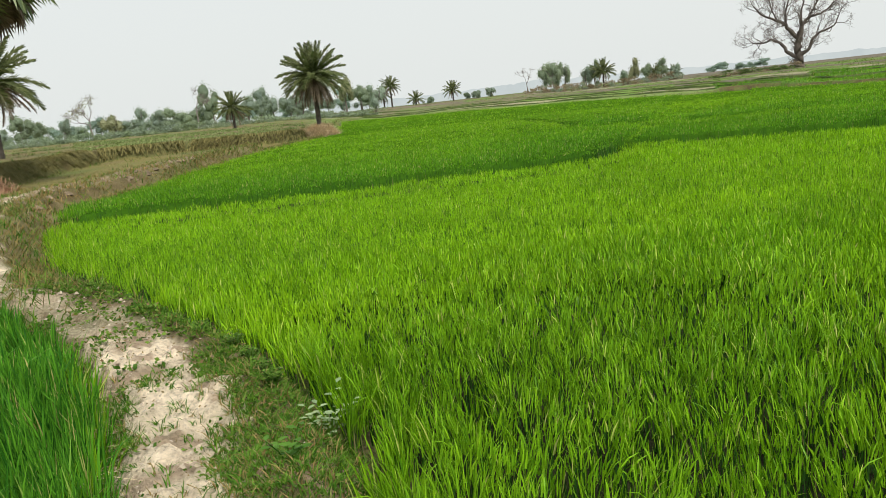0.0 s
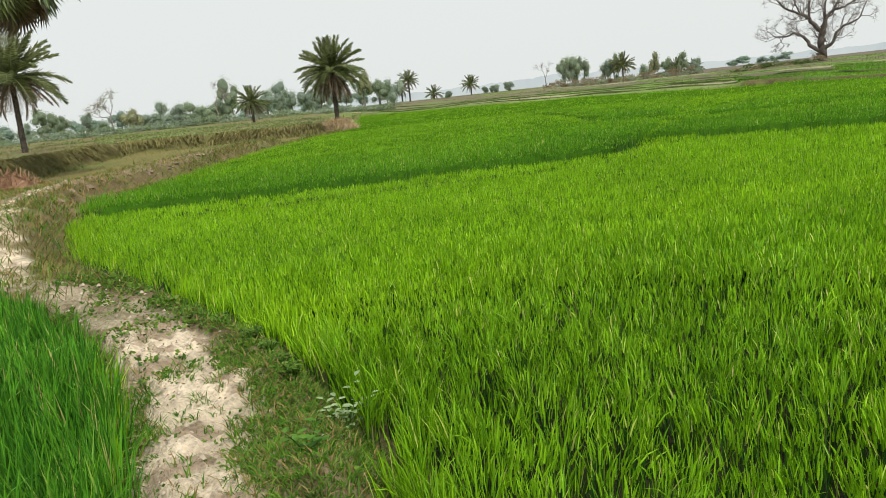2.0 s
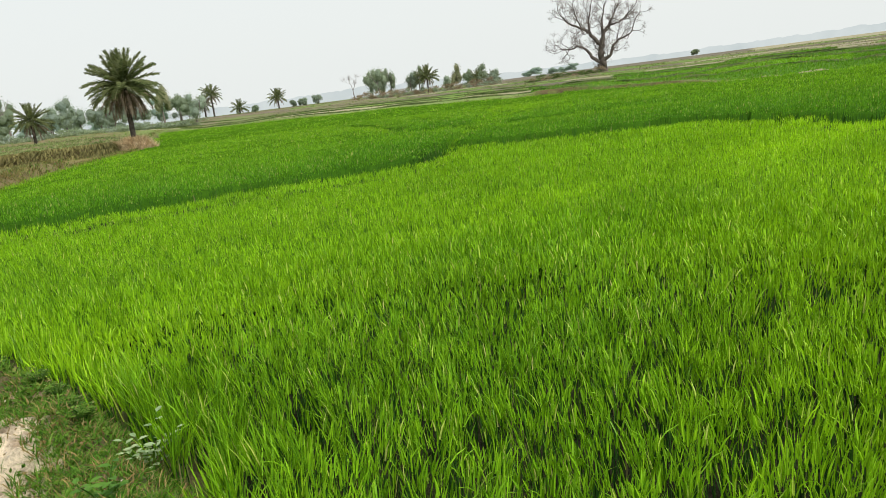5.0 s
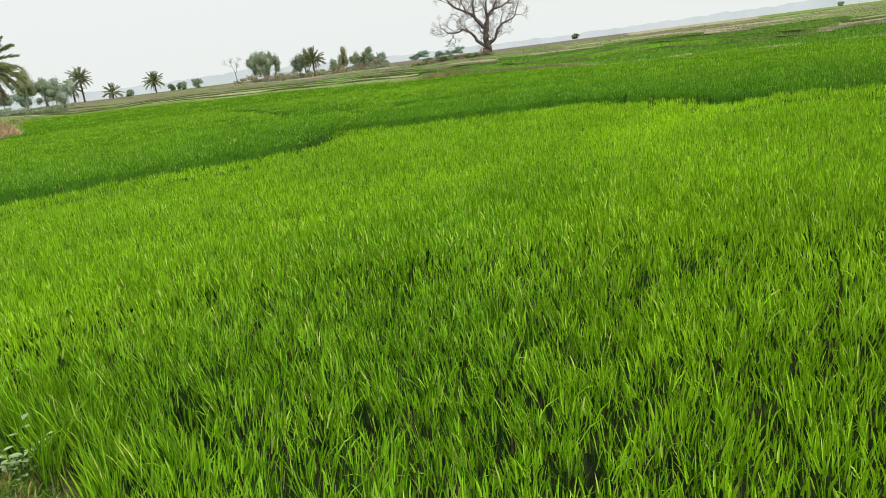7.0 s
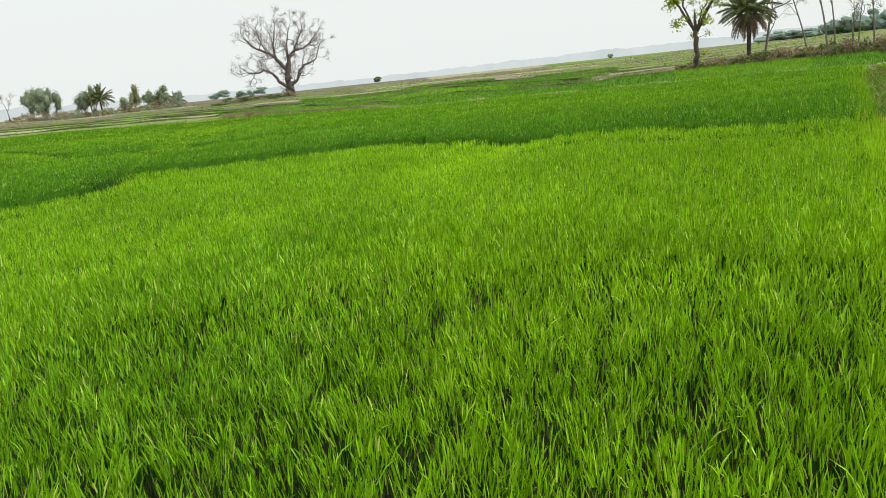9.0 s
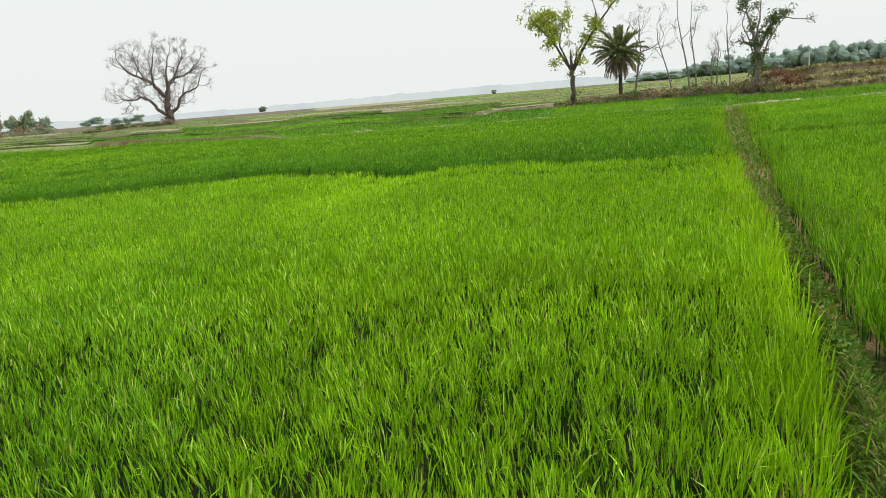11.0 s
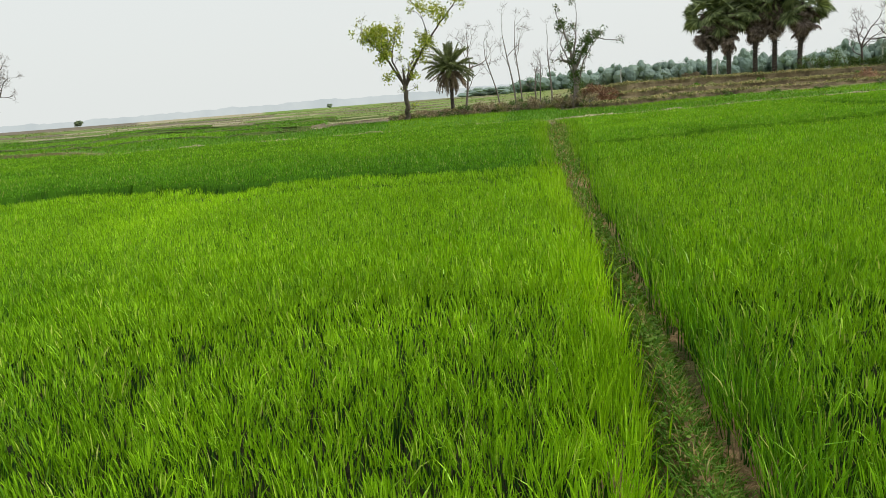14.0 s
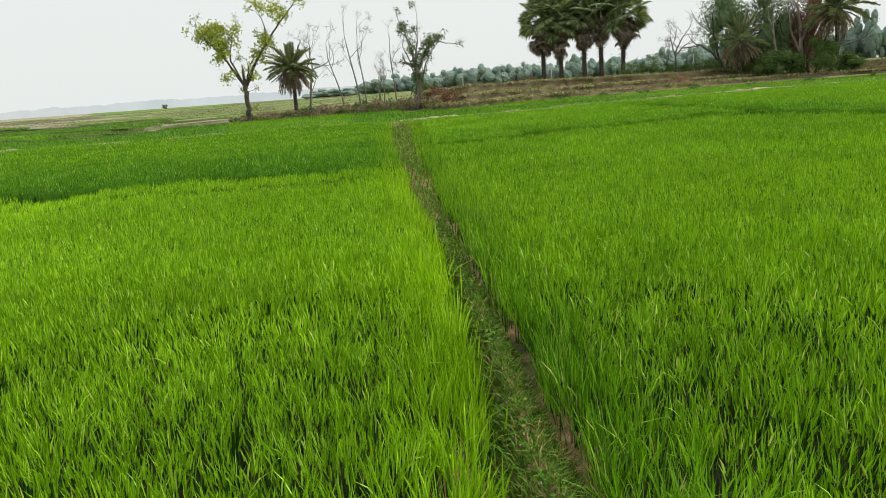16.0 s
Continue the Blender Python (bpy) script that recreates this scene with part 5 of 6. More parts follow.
def guided_tree(name, az, d, label, limbs, bark, shoots, twig, tufts=(), leaf=None, leaf_size=0.15, seed=3, flat=0.5, group="", size=1.0):
    """A tree with chosen main limbs (start and end radius, then points across and up), side shoots along them,
    twigs at the ends and tufts of leaves (across, up, radius, count)."""
    global rng
    keep, rng = rng, np.random.default_rng(seed)
    ob = tree_root(name, az, d, 0, label, "tree", group)
    wood, fine, tips = Geo(), Geo(), []
    count, length, radius, depth = shoots
    for r0, r1, pts in limbs:
        p = np.array([(x * size, 0.0, z * size) for x, z in pts])
        p[:, 1] = flat * rng.normal() * np.abs(p[:, 0] - p[0, 0]) * 0.5
        t = np.linspace(0, len(p) - 1, 4 * len(p))
        q = np.stack([np.interp(t, np.arange(len(p)), p[:, k]) for k in range(3)], -1)
        q[1:-1] = (q[:-2] + 2 * q[1:-1] + q[2:]) / 4
        q[1:] += rng.normal(0, 0.16 * (r0 + r1), (len(q) - 1, 3))
        rad = np.linspace(r0, r1, len(q))
        tube(wood, q, rad, 9 if r0 > 0.12 else 6, 0.05)
        way = unit(np.gradient(q, axis=0))
        total = np.linalg.norm(np.diff(q, axis=0), axis=1).sum()
        for i in range(int(count * total)):
            u = rng.uniform(0.3, 1.0)
            k = int(u * (len(q) - 1))
            turn = unit(rng.normal(size=3) * [1, 0.9, 0.8] + [0, 0, 0.25])
            grow(wood, q[k], unit(way[k] * 0.6 + turn), length * rng.uniform(0.5, 1.2), min(radius, rad[k] * 0.6), depth, 0.24, 3, tips, 0.07, 0.68, 5)
        grow(wood, q[-1], way[-1], length, r1, depth, 0.2, 3, tips, 0.07, 0.7, 5)
    part("trunk", wood, bark, ob, "", True)
    tips = np.array(tips)
    n, long, thick = twig
    for q in tips[rng.integers(0, len(tips), n)]:
        e = unit(rng.normal(size=3) + [0, 0, 0.35]) * long * rng.uniform(0.4, 1.3)
        tube(fine, [q, q + e * 0.5 + rng.normal(0, 0.1, 3) * long, q + e], [thick, thick * 0.8, thick * 0.4], 3)
    tagged(part("twig", fine, M_TWIG, ob, "fine leafless twigs"), kind="stuff")
    if leaf:
        g = Geo()
        for x, z, r, m in tufts:
            knots = np.array([x, 0, z]) + rng.normal(0, 0.42, (max(3, m // 30), 3)) * r
            at = knots[rng.integers(0, len(knots), m)] + rng.normal(0, 0.13, (m, 3))
            leaves(g, at, leaf_size, 0.3)
        if len(tips):
            at = tips[rng.integers(0, len(tips), 900)]
            leaves(g, at + rng.normal(0, 0.08, at.shape), leaf_size * 0.8, 0.3)
        part("crown", g, leaf, ob)
    rng = keep
    return ob


guided_tree("bare_tree", 25.2, 100, "large leafless spreading tree with gnarled grey limbs at the field edge", [
    (0.55, 0.34, [(0, -0.2), (0.05, 0.8), (0, 1.9), (0.05, 3.9)]),
    (0.24, 0.05, [(-0.1, 1.2), (-1.3, 2.3), (-2.1, 3.5), (-3.2, 4.1), (-4.3, 3.7), (-5.6, 3.9)]),
    (0.22, 0.05, [(0.2, 1.7), (1.3, 2.2), (1.7, 3.6), (2.6, 4.3), (4.1, 4.6), (4.8, 6.3)]),
    (0.26, 0.05, [(0, 3.8), (-1.5, 5.6), (-2.4, 6.3), (-4.3, 7.2), (-5.2, 8.4)]),
    (0.16, 0.04, [(-1.5, 5.6), (-1.4, 7.7), (-0.9, 9.8)]),
    (0.12, 0.04, [(-2.4, 6.2), (-3.2, 8.0), (-3.4, 9.4)]),
    (0.24, 0.05, [(0, 3.8), (0.4, 5.4), (1.3, 6.3), (3.1, 6.7), (4.4, 8.0)]),
    (0.17, 0.04, [(0.3, 5.2), (0.4, 7.2), (1.0, 9.6)]),
    (0.11, 0.04, [(1.3, 6.3), (2.2, 8.0), (2.8, 9.3)]),
], M_BARKPALE, (2.0, 1.25, 0.05, 2), (5200, 0.5, 0.011), seed=21, size=0.90)
guided_tree("leafy_tree", 55.45, 44, "young tree with sparse yellow-green spring leaves on the bund", [
    (0.16, 0.12, [(0, -0.1), (0.04, 1.0), (0, 2.1)]),
    (0.09, 0.02, [(-0.01, 2.0), (-0.7, 3.3), (-1.31, 4.1), (-2.09, 5.1)]),
    (0.07, 0.02, [(-0.12, 2.3), (-0.67, 3.6), (-0.3, 5.0)]),
    (0.10, 0.02, [(0.04, 2.0), (0.82, 3.5), (1.42, 4.3), (2.36, 5.5), (3.52, 6.8)]),
    (0.05, 0.015, [(1.42, 4.3), (1.51, 5.1), (1.22, 6.0)]),
    (0.05, 0.04, [(0.13, 2.3), (0.31, 3.0)]),
], M_BARK, (1.6, 0.6, 0.02, 1), (420, 0.35, 0.006), [(-1.32, 4.8, 0.85, 1500), (-1.03, 3.9, 0.6, 600), (-0.3, 5.0, 0.5, 260), (1.34, 4.5, 0.5, 420), (0.76, 3.8, 0.4, 260), (2.23, 6.1, 0.6, 520), (1.27, 6.4, 0.45, 200), (3.44, 7.0, 0.6, 320), (-0.79, 2.6, 0.35, 160), (0.61, 2.6, 0.35, 180), (-2.1, 5.0, 0.5, 240)], M_SPRING, 0.15, seed=5)
limb_tree("sapling", 59.9, 49, "leafless grey sapling behind the date palm", (2.8, 0.085, 0.45),
          [(2.4, -0.5, 0, 0.9, 1.3, 0.045), (2.7, 0.2, 0.2, 1.0, 1.4, 0.05), (2.8, 0.5, 0, 0.8, 1.3, 0.045), (1.5, 0.7, 0, 0.6, 0.9, 0.03)], M_TWIG, 2, 3, 0.2, twigs=(160, 0.4, 0.008), group="saplings on the bund")
for az, h, lean, r, tw in ((62.6, 4.6, -0.75, 0.05, 30), (63.8, 5.4, -0.5, 0.055, 60), (64.25, 5.3, -0.25, 0.05, 70), (65.2, 2.4, 0.15, 0.07, 60), (65.55, 3.0, 0.2, 0.05, 60), (66.5, 4.6, -0.1, 0.05, 40)):
    limb_tree("sapling", az, 47.5, "thin leafless pole of a sapling on the scrubby bund", (h * 0.75, r, lean),
              [(h * 0.74, -0.1, 0, 1, h * 0.22, r * 0.5), (h * 0.62, 0.5, 0.1, 0.9, h * 0.2, r * 0.45), (h * 0.5, -0.5, 0.2, 0.9, h * 0.15, r * 0.4)], M_TWIG, 2, 2, 0.14, twigs=(tw, 0.4, 0.007), group="saplings on the bund")


guided_tree("creeper_tree", 68.3, 46, "dead forked tree wrapped in dark green creeper", [
    (0.20, 0.13, [(0, -0.1), (0.05, 1.3), (-0.05, 2.6)]),
    (0.10, 0.03, [(-0.05, 2.5), (-0.35, 3.8), (-0.75, 5.0)]),
    (0.07, 0.02, [(-0.1, 2.7), (0.1, 3.9), (0.2, 5.3)]),
    (0.10, 0.03, [(0.05, 2.3), (0.55, 3.4), (1.1, 4.1), (1.7, 3.9)]),
    (0.06, 0.03, [(0.2, 1.4), (0.5, 2.7), (0.9, 3.3)]),
    (0.05, 0.03, [(-0.15, 2.0), (-0.5, 3.2), (-0.75, 3.7)]),
], M_TWIG, (0.9, 0.7, 0.02, 1), (200, 0.4, 0.007), [(0, 0.5, 0.55, 320), (0.1, 1.3, 0.42, 360), (0, 2.0, 0.4, 360), (-0.05, 2.7, 0.36, 300), (-0.3, 3.6, 0.3, 240), (-0.75, 4.9, 0.3, 240), (0.55, 3.3, 0.36, 320), (1.0, 4.15, 0.45, 420), (0.8, 3.8, 0.3, 200)], M_CREEPER, 0.13, seed=12)
limb_tree("bare_tree", 87.2, 74, "pale leafless tree on the terrace", (1.7, 0.12, 0.0),
          [(1.6, -0.6, 0, 1.0, 1.7, 0.07), (1.7, 0.1, 0.2, 1.0, 1.8, 0.07), (1.6, 0.7, 0, 0.9, 1.5, 0.06), (1.0, -0.8, 0.2, 0.6, 1.2, 0.05)], M_BARKPALE, 3, 3, 0.2, up=0.1, shrink=0.66, twigs=(260, 0.5, 0.012))


def shrub(name, az, d, size, label, material, count, leaf, category="shrub", group="", stems=6):
    """A low plant: a few stems and clumped leaves, wide, deep and high by size."""
    ob = tree_root(name, az, d, 0, label, category, group)
    w, dp, h = size
    wood, g = Geo(), Geo()
    for i in range(stems):
        a, k = rng.uniform(0, 6.28), rng.uniform(0.3, 0.8)
        e = np.array([math.cos(a) * w * k * 0.5, math.sin(a) * dp * k * 0.5, h * rng.uniform(0.6, 0.95)])
        tube(wood, [(e[0] * 0.15, e[1] * 0.15, 0), e * 0.5 + rng.normal(0, 0.05, 3) * h, e], [0.012 * h + 0.01, 0.008 * h + 0.006, 0.004 * h + 0.003], 4)
    tagged(part("stem", wood, M_TWIG, ob), kind="stuff")
    bushy(g, (0, 0, h * 0.52), (w * 0.45, dp * 0.45, h * 0.46), count, leaf)
    part("foliage", g, material, ob)
    return ob


# the scrubby bund behind the far paddy edge
for i in range(58):
    az = 54.6 + 14.8 * (i + rng.uniform(0, 0.9)) / 58
    h = rng.uniform(0.4, 0.75) + 0.3 * smooth01(60, 66, az)
    kind = 0 if i % 4 == 0 else 2 if i % 7 == 3 else 1
    shrub("scrub", az, rng.uniform(44.6, 47.0), (rng.uniform(1.0, 1.8), 1.0, h), ("dull green scrub on the bund", "dry brown-leaved scrub on the bund", "bleached straw-coloured scrub on the bund")[kind], (M_CREEPER, M_SCRUB, M_BLEACHED)[kind], 420, 0.10, group="scrub on the bund")
shrub("scrub", 69.6, 46.5, (2.6, 1.6, 1.2), "rust-coloured dead thorn scrub at the tree's foot", M_REDSCRUB, 1500, 0.12, group="scrub on the bund")
shrub("scrub", 70.6, 47, (1.6, 1.2, 0.8), "rust-coloured dead thorn scrub at the tree's foot", M_REDSCRUB, 700, 0.12, group="scrub on the bund")


# the tangled clump on the terrace
def big_bush(name, az, d, size, label, material, count, leaf, trunk=0.12, group="trees of the clump"):
    ob = tree_root(name, az, d, 0, label, "tree", group)
    w, dp, h = size
    wood, tips, g = Geo(), [], Geo()
    for i in range(5):
        a = i * 1.3 + rng.uniform(0, 0.6)
        grow(wood, (0.2 * math.cos(a), 0.2 * math.sin(a), 0), unit(np.array([0.5 * math.cos(a), 0.5 * math.sin(a), 1.0])), h * 0.45, trunk, 2, 0.15, 3, tips, 0.08, 0.6, 6)
    part("trunk", wood, M_BARK, ob, "", True)
    puffs(g, (0, 0, h * 0.5), (w * 0.42, dp * 0.42, h * 0.40), 12, count // 3, leaf)
    bushy(g, (0, 0, h * 0.55), (w * 0.46, dp * 0.46, h * 0.45), count, leaf)
    part("crown", g, material, ob)
    return ob


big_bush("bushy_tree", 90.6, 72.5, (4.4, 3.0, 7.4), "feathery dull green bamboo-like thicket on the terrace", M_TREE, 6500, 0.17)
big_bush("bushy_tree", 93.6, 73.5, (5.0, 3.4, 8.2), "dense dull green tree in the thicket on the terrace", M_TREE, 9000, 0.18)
big_bush("bushy_tree", 96.0, 72.5, (3.6, 2.8, 8.0), "tree hung with brown withered leaves in the thicket", M_REDSCRUB, 4200, 0.16)
for az, d, w, h in ((92.4, 69.8, 2.6, 2.3), (93.7, 69.4, 3.0, 2.8), (95.0, 69.8, 2.4, 1.9), (96.9, 69.6, 3.2, 3.0), (98.2, 70.2, 2.6, 1.7)):
    ob = tree_root("undergrowth", az, d, 0, "dark green undergrowth at the thicket's foot", "shrub", "undergrowth of the clump")
    g, wood = Geo(), Geo()
    for k in range(6):
        tube(wood, [(0.12 * k - 0.3, 0, 0), (0.3 * k - 0.8, 0.2, h * 0.45), (0.45 * k - 1.2, 0, h * 0.8)], [0.03, 0.02, 0.01], 4)
    tagged(part("stem", wood, M_TWIG, ob), kind="stuff")
    puffs(g, (0, 0, h * 0.48), (w * 0.55, 1.0, h * 0.52), 13, 2600, 0.15)
    part("foliage", g, M_CREEPER, ob)
limb_tree("leafless_tree", 95.3, 71.2, "thick pale-stemmed forked tree in the thicket", (3.2, 0.26, 0.1), [(2.0, -0.5, 0, 1, 2.6, 0.12), (2.9, 0.5, 0, 1, 2.4, 0.13), (3.1, -0.1, 0, 1, 2.6, 0.13)], M_PALETRUNK, 3, 2, 0.15, twigs=(260, 0.5, 0.012), group="trees of the clump")
limb_tree("leafless_tree", 93.9, 69.6, "slender pale-stemmed tree in the thicket", (4.6, 0.12, -0.4), [(3.4, -0.4, 0, 1, 1.8, 0.06), (4.4, 0.3, 0, 1, 2.0, 0.06)], M_PALETRUNK, 2, 2, 0.15, twigs=(120, 0.5, 0.012), group="trees of the clump")
date_palm(91.5, 68.6, -0.1, 3.0, 2.6, "short date palm with a skirt of brown dead fronds", 14, 64, group="date palms in the clump")
date_palm(97.6, 70, -0.3, 5.2, 2.9, "leaning date palm with drooping fronds in the thicket", 40, 34, (0.5, 0.0), group="date palms in the clump", limp=True)
for az, w, h in ((84.4, 3.0, 1.3), (85.4, 3.0, 1.7), (86.3, 2.6, 1.2), (87.4, 2.6, 0.9), (88.4, 3.0, 1.0), (89.4, 3.0, 1.1), (90.4, 3.0, 1.2), (98.4, 2.6, 1.0), (99.3, 2.6, 0.8), (101, 2.4, 0.7), (75.9, 1.2, 0.6), (76.7, 1.0, 0.6), (103, 2.4, 0.9)):
    shrub("scrub", az, 70.5, (w, 1.4, h), "dull green scrub along the terrace edge", M_CREEPER if h > 0.85 else M_SCRUB, 900, 0.12, group="scrub on the terrace")


def straw_heap(az, d, size, label, material=M_STRAW, count=900):
    x, y = polar(az, d)
    w, h = size
    g = Geo()
    a, r = rng.uniform(0, 6.28, count), np.sqrt(rng.uniform(0, 1, count)) * w / 2
    p = np.stack([r * np.cos(a), r * np.sin(a), h * (1 - (r / (w / 2)) ** 1.5)], -1)
    d3 = unit(rng.normal(size=(count, 3)) * [1, 1, 0.5]) * rng.uniform(0.2, 0.45, (count, 1))
    s = unit(np.cross(d3, [0.1, 0.2, 1.0])) * 0.012
    g.add(np.stack([p - s, p + s, p + d3 + s, p + d3 - s], 1), np.arange(4 * count).reshape(-1, 4))
    k = np.linspace(0, 2 * np.pi, 17)[:-1]
    rings = [np.stack([q * w / 2 * np.cos(k), q * w / 2 * np.sin(k), np.full(16, h * 0.97 * (1 - q ** 1.5) - 0.05)], -1) for q in (1.05, 0.8, 0.5, 0.2)]
    i = np.arange(16)
    g.add(np.concatenate(rings), np.concatenate([np.stack([j * 16 + i, j * 16 + (i + 1) % 16, (j + 1) * 16 + (i + 1) % 16, (j + 1) * 16 + i], -1) for j in range(3)]))
    ob = new("straw_heap", g.mesh("straw_heap", material))
    ob.matrix_basis = pose(x, y, ground_z(x, y) - 0.03)
    return tagged(ob, label, "straw heap")


straw_heap(-32.7, 30.5, (1.9, 0.55), "reddish heap of dry straw below the terrace", M_REDSTRAW)
straw_heap(87.6, 63.0, (1.8, 0.7), "reddish heap of dry straw below the terrace", M_REDSTRAW)


def mound_straw():
    g = Geo()
    cx, cy = polar(-9.8, 49)
    n = 2600
    a, r = rng.uniform(0, 6.28, n), 1.25 * np.sqrt(rng.uniform(0, 1, n))
    x, y = cx + r * np.cos(a), cy + r * np.sin(a)
    z = soil_height(x, y)[0]
    blades(g, np.column_stack([x, y]), z, rng.uniform(0.25, 0.6, n), 0.025, rng.uniform(0.4, 1.3, n), 2)
    tagged(new("dry_grass", g.mesh("dry_grass", M_STRAW)), "bleached dry grass hanging over the palm's mound", "grass", kind="stuff")


mound_straw()


# ---- far trees ----
def crown_tree(name, az, d, top, width, label, material, count=700, leaf=0.35, stem=0.3, lift=0.0, group="far trees"):
    """A tree with its top seen at the elevation top and its crown width metres wide."""
    ob = tree_root(name, az, d, 0, label, "tree", group)
    base = ob.matrix_basis.translation.z
    h = EYE + d * math.tan(radians(top)) - base
    wood, tips, g = Geo(), [], Geo()
    grow(wood, (0, 0, 0), np.array([0, 0, 1.0]), h * 0.42, 0.03 * h, 2, 0.1, 3, tips, 0.1, 0.7, 5)
    part("trunk", wood, M_TWIG, ob)
    lo = h * stem
    puffs(g, (0, 0, (h + lo) / 2), (width * 0.5, width * 0.45, (h - lo) * 0.5), 10, count, leaf, 0.2)
    part("crown", g, material, ob)
    return ob


FAR = "far trees of the tree line"
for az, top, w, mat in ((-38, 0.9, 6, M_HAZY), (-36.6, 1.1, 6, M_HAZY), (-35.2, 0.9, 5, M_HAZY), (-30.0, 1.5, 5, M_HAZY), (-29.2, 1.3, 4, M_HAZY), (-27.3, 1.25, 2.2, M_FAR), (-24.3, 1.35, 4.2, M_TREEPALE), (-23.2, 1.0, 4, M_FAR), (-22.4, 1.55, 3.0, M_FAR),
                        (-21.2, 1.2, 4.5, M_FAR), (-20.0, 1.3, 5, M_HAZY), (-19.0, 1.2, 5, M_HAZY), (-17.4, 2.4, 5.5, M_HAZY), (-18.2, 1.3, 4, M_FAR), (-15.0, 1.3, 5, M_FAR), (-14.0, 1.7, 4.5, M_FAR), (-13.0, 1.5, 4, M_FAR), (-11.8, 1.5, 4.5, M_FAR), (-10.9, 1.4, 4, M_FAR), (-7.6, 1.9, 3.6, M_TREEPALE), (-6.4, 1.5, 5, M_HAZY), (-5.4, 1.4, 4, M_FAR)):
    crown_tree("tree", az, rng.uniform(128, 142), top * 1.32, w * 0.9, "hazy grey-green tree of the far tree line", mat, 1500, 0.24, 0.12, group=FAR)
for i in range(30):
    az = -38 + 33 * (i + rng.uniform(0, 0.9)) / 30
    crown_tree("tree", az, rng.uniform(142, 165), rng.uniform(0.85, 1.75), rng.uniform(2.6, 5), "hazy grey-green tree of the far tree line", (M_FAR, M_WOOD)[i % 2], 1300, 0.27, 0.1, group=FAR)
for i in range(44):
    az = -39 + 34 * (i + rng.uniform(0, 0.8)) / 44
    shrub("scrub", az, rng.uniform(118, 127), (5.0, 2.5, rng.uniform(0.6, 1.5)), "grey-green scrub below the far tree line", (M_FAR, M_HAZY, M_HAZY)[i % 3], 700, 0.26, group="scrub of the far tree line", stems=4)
limb_tree("leafless_tree", -25.7, 128, "thin-crowned pale tree of the far tree line", (2.4, 0.16, 0), [(2.3, -0.6, 0, 1, 2.0, 0.08), (2.3, 0.6, 0, 1, 2.0, 0.08), (2.4, 0, 0.3, 1, 2.0, 0.08)], M_TWIG, 3, 3, 0.2, M_TREEPALE, 0.3, 1, 0.3, shrink=0.6, twigs=(200, 0.8, 0.02), group=FAR)
limb_tree("leafless_tree", -18.5, 128, "leafless grey tree of the far tree line", (2.8, 0.16, 0), [(2.7, -0.4, 0, 1, 1.8, 0.08), (2.7, 0.4, 0, 1, 1.6, 0.08)], M_TWIG, 3, 2, 0.2, shrink=0.6, twigs=(120, 0.8, 0.02), group=FAR)
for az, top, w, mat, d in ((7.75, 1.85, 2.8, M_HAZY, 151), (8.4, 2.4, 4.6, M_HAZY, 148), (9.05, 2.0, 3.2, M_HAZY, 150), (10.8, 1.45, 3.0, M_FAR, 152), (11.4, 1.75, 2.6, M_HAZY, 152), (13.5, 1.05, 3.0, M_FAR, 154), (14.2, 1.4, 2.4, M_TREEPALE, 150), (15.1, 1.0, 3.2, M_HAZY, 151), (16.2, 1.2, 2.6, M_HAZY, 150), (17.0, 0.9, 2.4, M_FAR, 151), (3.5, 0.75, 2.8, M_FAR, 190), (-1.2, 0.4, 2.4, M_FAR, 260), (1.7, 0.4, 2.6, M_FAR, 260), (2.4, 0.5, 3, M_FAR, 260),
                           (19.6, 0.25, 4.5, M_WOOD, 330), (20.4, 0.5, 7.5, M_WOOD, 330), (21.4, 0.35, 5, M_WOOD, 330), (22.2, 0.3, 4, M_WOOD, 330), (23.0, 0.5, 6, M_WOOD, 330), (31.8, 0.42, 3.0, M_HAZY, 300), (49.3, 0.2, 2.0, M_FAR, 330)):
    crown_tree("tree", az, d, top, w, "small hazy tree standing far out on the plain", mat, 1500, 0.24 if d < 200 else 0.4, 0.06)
limb_tree("leafless_tree", 6.3, 150, "thin leafless tree on the far bank", (2.2, 0.1, 0), [(2.1, -0.4, 0, 1, 1.5, 0.06), (2.1, 0.4, 0, 1, 1.5, 0.06)], M_TWIG, 2, 3, 0.2, twigs=(80, 0.6, 0.02), group=FAR)
date_palm(15.8, 150, 0.1, 1.4, 2.3, "short date palm among scrub on the far bank", 32, 8)
date_palm(17.0, 152, 0.1, 1.2, 2.0, "short date palm among scrub on the far bank", 30, 8)
for i in range(30):
    az = 6.5 + 11 * (i + rng.uniform(0, 0.9)) / 30
    shrub("scrub", az, rng.uniform(140, 147), (3.2, 1.6, rng.uniform(0.8, 1.7)), "grey-brown scrub on the far bank", (M_SCRUB, M_SCRUB, M_FAR)[i % 3], 420, 0.2, group="scrub on the far bank", stems=4)
for i in range(14):
    az = 20 + 5.4 * i / 14
    shrub("scrub", az, rng.uniform(94, 99), (2.6, 1.2, rng.uniform(0.4, 0.8)), "dry brown scrub round the leafless tree", M_SCRUB if i % 2 else M_CREEPER, 420, 0.13, group="scrub round the leafless tree", stems=4)


